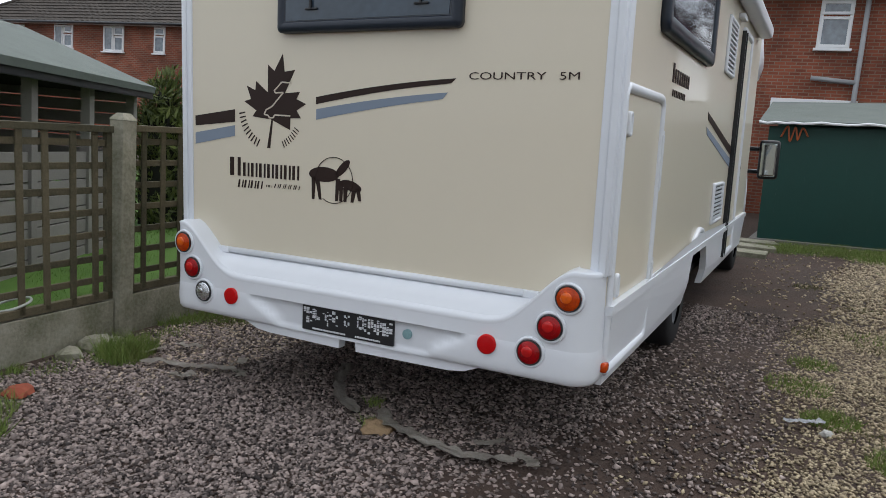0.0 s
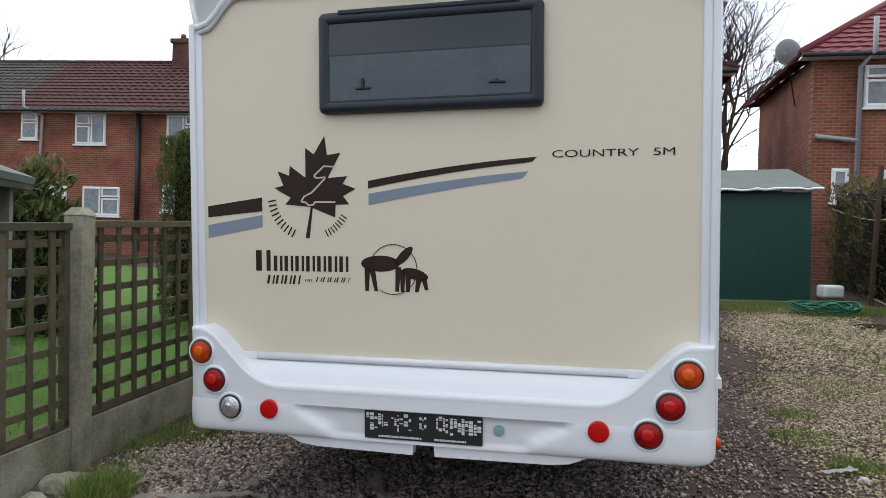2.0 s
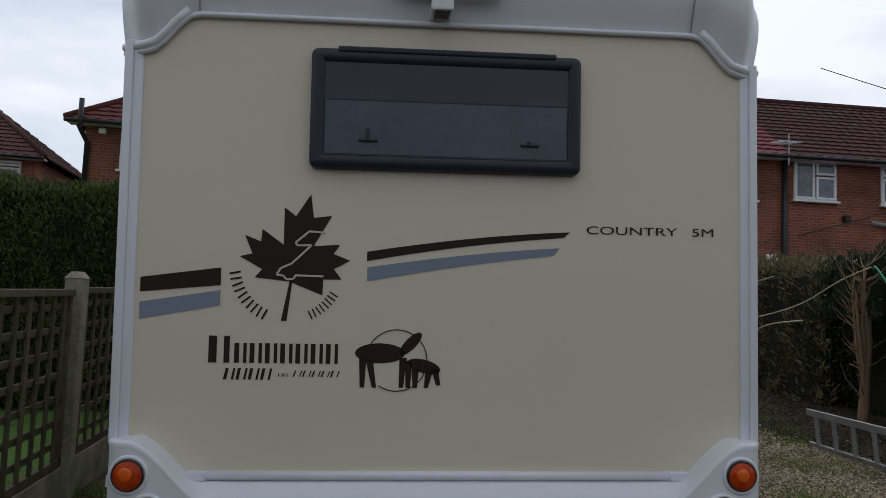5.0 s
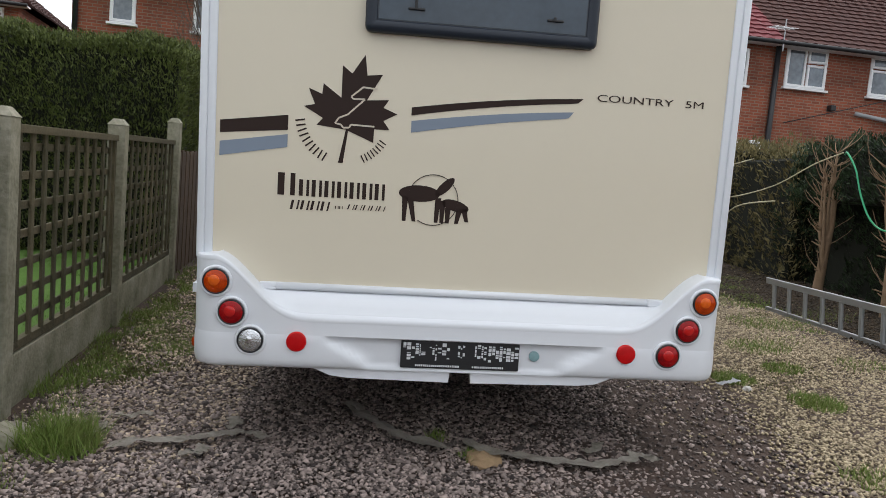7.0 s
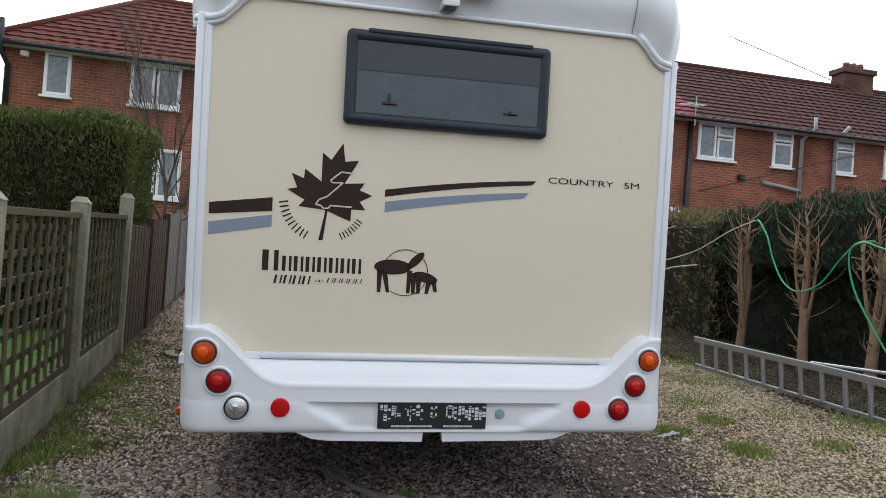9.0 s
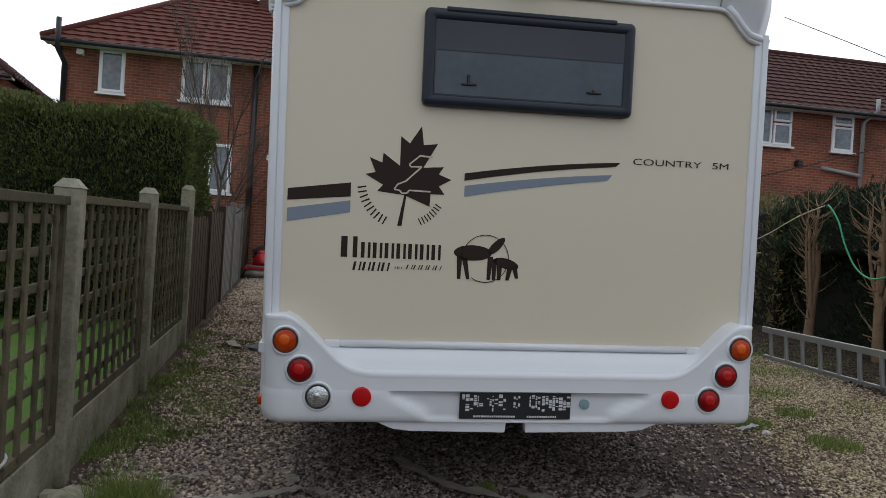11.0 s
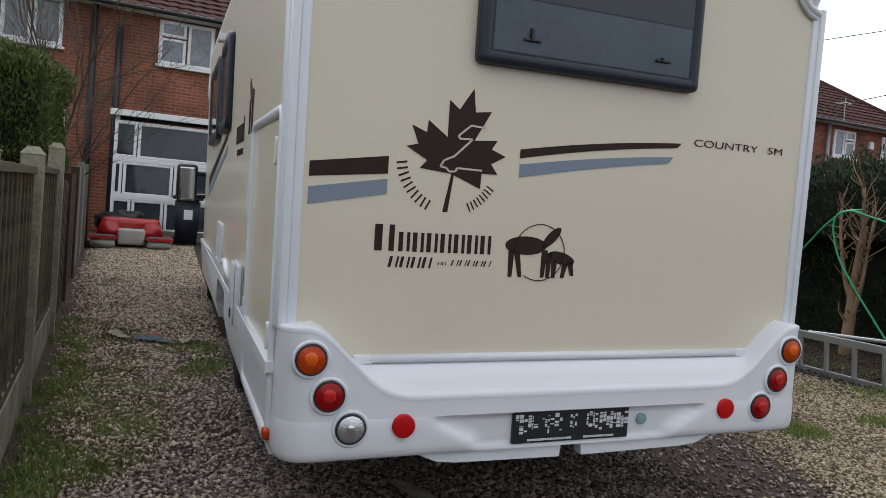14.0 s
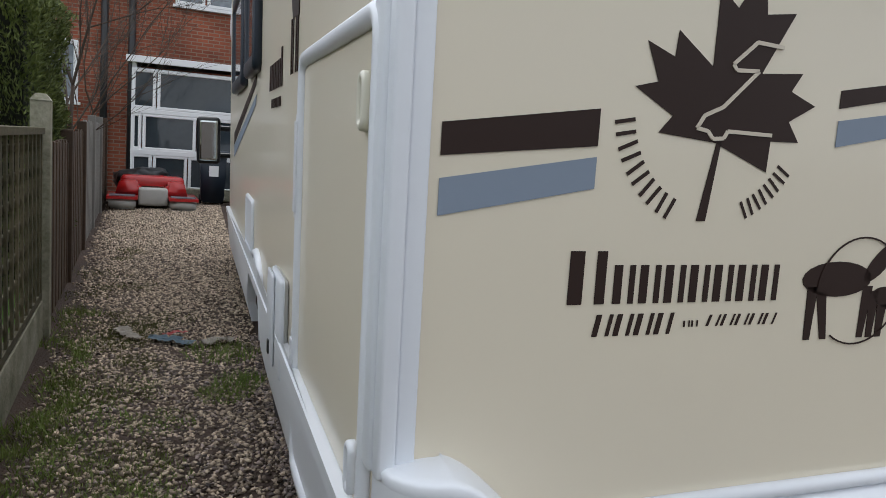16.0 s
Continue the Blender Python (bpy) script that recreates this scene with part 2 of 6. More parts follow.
def thing(name, label, category, m=None, group="", kind=""):
    ob = new(name)
    ob.empty_display_size = 0.1
    ob.matrix_basis = m or Matrix()
    return tagged(ob, label, category, group, kind)


def box(x0, x1, y0, y1, z0, z1, bev=0.0, seg=2, bm=None):
    own = bm is None
    bm = bm or bmesh.new()
    r = bmesh.ops.create_cube(bm, size=1.0)
    bmesh.ops.scale(bm, vec=(x1 - x0, y1 - y0, z1 - z0), verts=r["verts"])
    bmesh.ops.translate(bm, vec=((x0 + x1) / 2, (y0 + y1) / 2, (z0 + z1) / 2), verts=r["verts"])
    if bev:
        ed = [e for e in bm.edges if e.verts[0] in r["verts"]] if not own else bm.edges[:]
        bmesh.ops.bevel(bm, geom=ed, offset=bev, segments=seg, profile=0.6, affect="EDGES")
    return bm


def tube(points, r, sides=8, bm=None, cap=True, r1=None):
    """A round tube along points; r may taper to r1."""
    bm = bm or bmesh.new()
    pts = [Vector(p) for p in points]
    rings = []
    for i, p in enumerate(pts):
        d = (pts[min(i + 1, len(pts) - 1)] - pts[max(i - 1, 0)]).normalized()
        a = d.orthogonal().normalized() if i == 0 else (rings[-1][1] - d * rings[-1][1].dot(d)).normalized()
        b = d.cross(a)
        f = i / max(1, len(pts) - 1)
        rr = r if r1 is None else r + (r1 - r) * f
        rings.append(([bm.verts.new(p + (a * math.cos(2 * math.pi * k / sides) + b * math.sin(2 * math.pi * k / sides)) * rr) for k in range(sides)], a))
    for (u, _), (v, _) in zip(rings, rings[1:]):
        for k in range(sides):
            bm.faces.new((u[k], u[(k + 1) % sides], v[(k + 1) % sides], v[k]))
    if cap:
        bm.faces.new(rings[0][0][::-1])
        bm.faces.new(rings[-1][0])
    return bm


def slab(poly, d, axis="y", at=0.0, bm=None):
    """A flat polygon of (u, v) pairs thickened by d along an axis: u,v are x,z for y; y,z for x; x,y for z."""
    bm = bm or bmesh.new()

    def P(u, v, w):
        return {"y": (u, w, v), "x": (w, u, v), "z": (u, v, w)}[axis]
    lo = [bm.verts.new(P(u, v, at)) for u, v in poly]
    hi = [bm.verts.new(P(u, v, at + d)) for u, v in poly]
    n = len(poly)
    bm.faces.new(lo)
    bm.faces.new(hi[::-1])
    for k in range(n):
        bm.faces.new((lo[k], hi[k], hi[(k + 1) % n], lo[(k + 1) % n]))
    bmesh.ops.recalc_face_normals(bm, faces=bm.faces[:])
    return bm


def disc(cx, cz, r, y0, y1, sides=32, dome=0.0, bm=None):
    """A round plug facing -y, from y1 (back) to y0 (front), domed outward."""
    bm = bm or bmesh.new()
    rows = [(r, y1), (r, y0)]
    for f in (0.85, 0.6, 0.3):
        rows.append((r * f, y0 - dome * (1 - f * f)))
    prev = None
    for rr, yy in rows:
        ring = [bm.verts.new((cx + rr * math.cos(2 * math.pi * k / sides), yy, cz + rr * math.sin(2 * math.pi * k / sides))) for k in range(sides)]
        if prev:
            for k in range(sides):
                bm.faces.new((prev[k], prev[(k + 1) % sides], ring[(k + 1) % sides], ring[k]))
        prev = ring
    bm.faces.new(prev)
    bmesh.ops.recalc_face_normals(bm, faces=bm.faces[:])
    return bm


def ring_frame(x0, x1, z0, z1, w, y0, y1, rad=0.04, seg=5):
    """A rounded rectangular ring facing -y (front y0, back y1), w wide."""
    bm = bmesh.new()

    def loop(ix, y):
        r = max(rad - ix, 0.004)
        a0, a1, b0, b1 = x0 + ix, x1 - ix, z0 + ix, z1 - ix
        out = []
        for cx, cz, s in ((a1 - r, b1 - r, 0), (a0 + r, b1 - r, 90), (a0 + r, b0 + r, 180), (a1 - r, b0 + r, 270)):
            for k in range(seg + 1):
                t = radians(s + 90 * k / seg)
                out.append(bm.verts.new((cx + r * math.cos(t), y, cz + r * math.sin(t))))
        return out
    e = min(w * 0.3, 0.012)
    L = [loop(0, y1), loop(0, y0 + e), loop(e, y0), loop(w - e, y0), loop(w, y0 + e), loop(w, y1)]
    for u, v in zip(L, L[1:] + L[:1]):
        n = len(u)
        for k in range(n):
            bm.faces.new((u[k], u[(k + 1) % n], v[(k + 1) % n], v[k]))
    bmesh.ops.recalc_face_normals(bm, faces=bm.faces[:])
    return bm


def smooth_step(a, b, v):
    t = min(1.0, max(0.0, (v - a) / (b - a)))
    return t * t * (3 - 2 * t)


def from_arrays(name, verts, faces):
    me = bpy.data.meshes.new(name)
    me.from_pydata([tuple(v) for v in verts], [], faces)
    me.update()
    return me


def gz(x, y):
    """Height of the ground: one gentle slope that climbs towards the houses, with a low bank along the hedge."""
    bank = min(max(x - 2.5, 0), 1) * 0.03 * min(max(4 - y, 0), 6)
    return 0.025 * min(max(x, -7), 7) + 0.03 * min(max(y, -8), 16) + bank


# ---------- ground ----------
def ground_sheet():
    xs = [-600, -120, -60, -30, -18] + [-12 + 0.5 * k for k in range(52)] + [18, 30, 60, 120, 600]
    ys = [-600, -120, -50, -20, -10] + [-6 + 0.4 * k for k in range(56)] + [20, 30, 60, 120, 600]
    v = [(x, y, gz(x, y) + (0.012 * noise.noise((x * 0.9, y * 0.9, 0)) if abs(x) < 14 and -6 < y < 16 else 0)) for y in ys for x in xs]
    w = len(xs)
    f = [(j * w + i, j * w + i + 1, (j + 1) * w + i + 1, (j + 1) * w + i) for j in range(len(ys) - 1) for i in range(w - 1)]
    m = mat("earth_and_fine_gravel", (0.066, 0.041, 0.030), 0.95, var=0.9, scale=2.6, bump=1.0, bscale=90, col2=(0.026, 0.017, 0.013))
    return tagged(part_mesh("ground", from_arrays("ground", v, f), m), "bare earth mixed with fine trodden gravel", "ground", kind="structure")


ground_sheet()


def lawn(name, x0, x1, y0, y1, label):
    n = 24
    v, f = [], []
    for j in range(n + 1):
        for i in range(n + 1):
            x, y = x0 + (x1 - x0) * i / n, y0 + (y1 - y0) * j / n
            if 0 < i < n and 0 < j < n:
                pass
            x = min(x, -2.235 - 0.072 * y)
            v.append((x, y, gz(x, y) + 0.03 + 0.012 * noise.noise((x * 2, y * 2, 3))))
    for j in range(n):
        for i in range(n):
            a = j * (n + 1) + i
            f.append((a, a + 1, a + n + 2, a + n + 1))
    return tagged(part_mesh(name, from_arrays(name, v, f), LAWN), label, "lawn", kind="structure")


lawn("lawn", -14.0, -2.0, -6, 13.5, "bright green mown lawn behind the trellis fence")


# ---------- motorhome ----------
van = thing("motorhome", "cream and white coachbuilt motorhome parked on the gravel drive", "motorhome", pose(0.004, 0.012, 0.002, 1.70, -1.43, 0))
HW0, HW1, LEN = 1.165, 1.172, 5.7           # half width at the rear and at the front of the living body; its length


def hw(y):
    return HW0 + (HW1 - HW0) * y / LEN


# rear wall, roof, floor
part("rear_wall", slab([(-1.128, 0.74), (1.128, 0.74), (1.128, 2.285), (1.05, 2.345), (0.95, 2.425), (-0.95, 2.425), (-1.05, 2.345), (-1.128, 2.285)], 0.04), CREAM, van, "smooth cream rear panel")
roof = bmesh.new()
slab([(-1.13, 0.25), (1.13, 0.25), (1.145, LEN), (-1.145, LEN)], 0.14, "z", 2.665, roof)
part("roof", roof, WHITE, van, "white roof")
part("floor_pan", slab([(-1.10, 0.05), (1.10, 0.05), (1.10, LEN), (-1.10, LEN)], 0.05, "z", 0.50), DARKU, van, "dark underside")
for sx in (-0.42, 0.42):
    part("chassis_rail", box(sx - 0.05, sx + 0.05, 0.25, LEN, 0.36, 0.495, 0.01), DARKU, van)
part("rear_axle", tube([(-0.9, 2.45, 0.37), (0.9, 2.45, 0.37)], 0.06, 10), DARKU, van)
part("spare_tank", box(-0.35, 0.30, 0.75, 1.5, 0.30, 0.49, 0.03), DARKU, van)

WHEEL_Y = 2.45


def arch_poly(z0, z1, y0, y1, r=0.43, zc=0.40):
    """Skirt outline with a wheel opening."""
    pts = [(y0, z1), (y0, z0)]
    a0 = math.asin(min(1, (zc - z0) / r)) if z0 < zc else 0
    pts.append((WHEEL_Y - r * math.cos(a0), z0))
    for k in range(13):
        t = math.pi + a0 - (math.pi + 2 * a0) * k / 12
        pts.append((WHEEL_Y + r * math.cos(t), zc + r * math.sin(t)))
    pts += [(y1, z0), (y1, z1)]
    return pts


def add_wheel(y, z, s):
    bm = bmesh.new()
    prof = [(0.17, 0.0), (0.30, 0.0), (0.325, 0.02), (0.33, 0.06), (0.33, 0.15), (0.325, 0.19), (0.30, 0.21), (0.17, 0.21)]
    n = 36
    rings = [[bm.verts.new((s * (1.072 - w), y + r * math.cos(2 * math.pi * k / n), z + r * math.sin(2 * math.pi * k / n))) for r, w in prof] for k in range(n)]
    for k in range(n):
        for j in range(len(prof) - 1):
            bm.faces.new((rings[k][j], rings[k][j + 1], rings[(k + 1) % n][j + 1], rings[(k + 1) % n][j]))
    bmesh.ops.recalc_face_normals(bm, faces=bm.faces[:])
    t = part("wheel", bm, RUBBER, van, "black road wheel", True)
    rim = bmesh.new()
    prof = [(0.19, 0.01), (0.16, 0.03), (0.12, 0.045), (0.07, 0.02), (0.05, 0.005), (0.01, 0.0)]
    rings = [[rim.verts.new((s * (1.062 - w), y + r * math.cos(2 * math.pi * k / n), z + r * math.sin(2 * math.pi * k / n))) for r, w in prof] for k in range(n)]
    for k in range(n):
        for j in range(len(prof) - 1):
            rim.faces.new((rings[k][j], rings[k][j + 1], rings[(k + 1) % n][j + 1], rings[(k + 1) % n][j]))
    bmesh.ops.recalc_face_normals(rim, faces=rim.faces[:])
    part("rim", rim, ALU, t, "silver wheel trim", True)


for s in (-1, 1):
    add_wheel(WHEEL_Y, 0.325, s)
    add_wheel(6.35, 0.325, s)

# side walls, skirts, garage doors and corner trims
for s in (-1, 1):
    wall = bmesh.new()
    q = slab([(s * (HW0 - 0.035), 0.045), (s * HW0, 0.045), (s * HW1, LEN), (s * (HW1 - 0.035), LEN)], 1.93, "z", 0.74, wall)
    part("side_wall", wall, CREAM, van, "glossy cream side panel")
    sk = slab(arch_poly(0.40, 0.735, 0.10, LEN), s * 0.045, "x", s * (HW0 - 0.02))
    for v in sk.verts:
        v.co.x += s * (hw(v.co.y) - HW0)
        v.co.x -= s * 0.03 * smooth_step(0.55, 0.40, v.co.z)
    part("skirt", sk, WHITE, van, "white moulded side skirt")
    rail = slab([(s * (HW0 - 0.01), 0.05), (s * (HW0 + 0.032), 0.05), (s * (HW1 + 0.032), LEN), (s * (HW1 - 0.01), LEN)], 0.04, "z", 0.715)
    part("skirt_rail", rail, WHITE, van, "white rail along the skirt")
    arch = [(s * (hw(WHEEL_Y) + 0.006), WHEEL_Y + 0.45 * math.cos(t), 0.40 + 0.45 * math.sin(t)) for t in [math.pi * (0.10 + 0.80 * k / 20) for k in range(21)]]
    part("wheel_arch", tube(arch, 0.022, 8), WHITE, van, "white wheel-arch lip", True)
    # ridged corner profile
    cor = bmesh.new()
    for a, b, y0, y1 in ((1.106, 1.142, -0.008, 0.04), (1.141, 1.172, -0.015, 0.075)):
        box(min(s * a, s * b), max(s * a, s * b), y0, y1, 0.88, 2.315, 0.006, 2, cor)
    part("corner_trim", cor, TRIM, van, "ridged white aluminium corner profile", True)
    cs = bmesh.new()
    box(min(s * 1.150, s * 1.180), max(s * 1.150, s * 1.180), 0.02, 0.10, 0.88, 2.315, 0.008, 2, cs)
    part("corner_trim", cs, TRIM, van, "", True)


def at_side(bm, s, off=0.0):
    """Turn a mesh drawn facing -y (x along the van) to face outward on a side wall: x becomes y."""
    for v in bm.verts:
        u, d, z = v.co.x, v.co.y, v.co.z
        v.co = Vector((s * (hw(u) + off - d), u, z))
    bmesh.ops.recalc_face_normals(bm, faces=bm.faces[:])
    return bm


for s, y1, z0 in ((-1, 1.00, 0.44), (1, 0.84, 0.44)):
    door = part("garage_door", at_side(box(0.10, y1 - 0.03, -0.004, 0.0, 0.76, 1.61, 0.0), s), CREAM, van, "cream locker door in a white rounded frame")
    part("door_frame", at_side(ring_frame(0.055, y1, z0, 1.66, 0.042, -0.020, 0.0, 0.07), s), WHITE, door, "white rounded frame", True)
    for za, zb in ((1.19, 1.49), (0.66, 0.86)):
        part("hinge", at_side(box(y1 - 0.035, y1 + 0.03, -0.018, 0.0, za, zb, 0.006), s), WHITE, door, "long white hinge")
        part("hinge_pin", at_side(box(y1 - 0.032, y1 + 0.01, -0.024, -0.018, za + 0.02, zb - 0.02, 0.004), s), WHITE, door)
    for zc in (1.495, 0.825):
        lk = part("lock", at_side(ring_frame(0.135, 0.185, zc - 0.052, zc + 0.052, 0.016, -0.022, -0.002, 0.024), s), mat("ivory_plastic", (0.62, 0.60, 0.50), 0.4) if zc > 1 and s < 0 else WHITE, door, "oval lock plate", True)
        part("latch", at_side(box(0.152, 0.168, -0.014, -0.003, zc - 0.036, zc + 0.034, 0.003), s), BLACKP, lk)
    part("marker_lamp", at_side(box(0.03, 0.085, -0.03, 0.0, 0.475, 0.515, 0.012), s, 0.0), AMBL, van, "small amber side marker", True)

# roof cap at the rear: a rounded white moulding with domed corners
def roof_cap():
    bm = bmesh.new()
    cols = [-1.0 + 2.0 * k / 72 for k in range(73)]
    prof = 16
    grid = []
    for c in cols:
        ax = abs(c) * 1.212
        s = 1 if c >= 0 else -1
        zb = 2.418 - 0.145 * smooth_step(0.92, 1.10, ax)
        dome = smooth_step(0.90, 0.99, ax)
        edge = smooth_step(1.07, 1.212, ax)
        ztop = 2.80 + 0.03 * dome - 0.10 * edge ** 2.5
        bulge = 0.075 + 0.03 * dome
        col = []
        for k in range(prof + 1):
            t = k / prof
            ang = t * math.pi / 2
            z = zb + (ztop - zb) * math.sin(ang) ** 0.85
            y = -bulge * math.sin(min(1.0, t * 2.6) * math.pi / 2) + (0.45 * (1 - math.cos(ang)) ** 1.25)
            y += 0.12 * edge ** 2.2
            dent = math.exp(-((ax - 0.965) / 0.035) ** 2) * (1 - t) * 0.02
            col.append(bm.verts.new((s * ax, y + dent, z)))
        grid.append(col)
    for a, b in zip(grid, grid[1:]):
        for k in range(prof):
            bm.faces.new((a[k], b[k], b[k + 1], a[k + 1]))
    for a in (grid[0], grid[-1]):
        base = bm.verts.new((a[0].co.x * 0.985, 0.5, a[0].co.z))
        top = bm.verts.new((a[0].co.x * 0.985, 0.6, a[-1].co.z))
        bm.faces.new([*a, top, base])
    bmesh.ops.recalc_face_normals(bm, faces=bm.faces[:])
    cap = part("roof_cap", bm, WHITE, van, "white moulded rear roof cap", True)
    low = []
    for c in [-1.0 + 2.0 * k / 60 for k in range(61)]:
        ax = abs(c) * 1.185
        low.append((math.copysign(ax, c), -0.012 + 0.05 * smooth_step(1.1, 1.2, ax), 2.418 - 0.145 * smooth_step(0.92, 1.10, ax)))
    part("cap_rail", tube(low, 0.011, 8), TRIM, cap, "ridged rail under the cap", True)
    low2 = [(x, y - 0.004, z + 0.022) for x, y, z in low if abs(x) > 0.94]
    for s in (-1, 1):
        part("cap_lip", tube([p for p in low2 if p[0] * s > 0], 0.017, 10), WHITE, cap, "", True)
        seam = []
        for k in range(15):
            t = k / prof
            ang = t * math.pi / 2
            seam.append((s * 0.915, -0.077 * math.sin(min(1.0, t * 2.6) * math.pi / 2) + 0.45 * (1 - math.cos(ang)) ** 1.25 - 0.001, 2.418 + 0.382 * math.sin(ang) ** 0.85))
        part("cap_seam", tube(seam, 0.0035, 6), GREYPIPE, cap, "dark seam")
    hb = box(-0.196, 0.171, -0.112, 0.24, 2.512, 2.735, 0.08, 5)
    part("brake_light_housing", hb, WHITE, cap, "white rounded housing of the high brake light", True)
    part("brake_light", box(-0.178, 0.152, -0.119, -0.09, 2.589, 2.619, 0.008), CRIMSON, cap, "long red brake light", True)
    part("housing_flange", ring_frame(-0.212, 0.187, 2.496, 2.60, 0.012, -0.084, -0.05, 0.03), WHITE, cap)
    for sx in (-0.20, 0.17):
        part("screw", disc(sx, 2.506, 0.008, -0.102, -0.08, 10), ALU, cap)
    camr = part("reversing_camera", box(-0.080, 0.0, -0.125, -0.01, 2.432, 2.474, 0.008), WHITE, van, "small white reversing camera with a black cable")
    part("lens", box(-0.066, -0.014, -0.115, -0.05, 2.425, 2.434, 0.002), BLACKP, camr)
    part("cable", tube([(-0.045, -0.06, 2.475), (-0.060, -0.10, 2.50), (-0.055, -0.125, 2.53), (-0.032, -0.128, 2.552)], 0.006, 8), BLACKP, camr, "", True)
    part("grommet", disc(-0.028, 2.557, 0.013, -0.130, -0.10, 14, 0.005), BLACKP, camr)


roof_cap()

# rear window
def rear_window():
    w = part("rear_window", box(-0.470, 0.450, -0.036, -0.004, 1.900, 2.275, 0.0), PGLASS, van, "dark tinted top-hung rear window, closed")
    part("window_frame", ring_frame(-0.505, 0.485, 1.868, 2.306, 0.052, -0.046, 0.0, 0.026), FRAMEP, w, "charcoal acrylic border", True)
    part("hinge_bar", box(-0.41, 0.39, -0.050, -0.006, 2.292, 2.313, 0.006), FRAMEP, w, "hinge bar")
    part("blind", box(-0.450, 0.430, -0.0390, -0.0365, 1.922, 2.118, 0.0), BLIND, w, "grey pleated blind, drawn part way")
    part("blind_bar", box(-0.450, 0.430, -0.0395, -0.0365, 2.116, 2.121, 0.0), FRAMEP, w)
    for x in (-0.30, 0.29):
        ct = part("catch", box(x - 0.03, x + 0.04, -0.049, -0.040, 1.966, 1.976, 0.003), BLACKP, w, "black catch")
        part("lever", box(x - 0.004, x + 0.008, -0.052, -0.040, 1.966, 2.015 if x < 0 else 1.985, 0.003), BLACKP, ct)


rear_window()

# bumper
def lip(ax):
    return 0.660 + 0.250 * smooth_step(0.655, 1.085, ax) ** 1.6


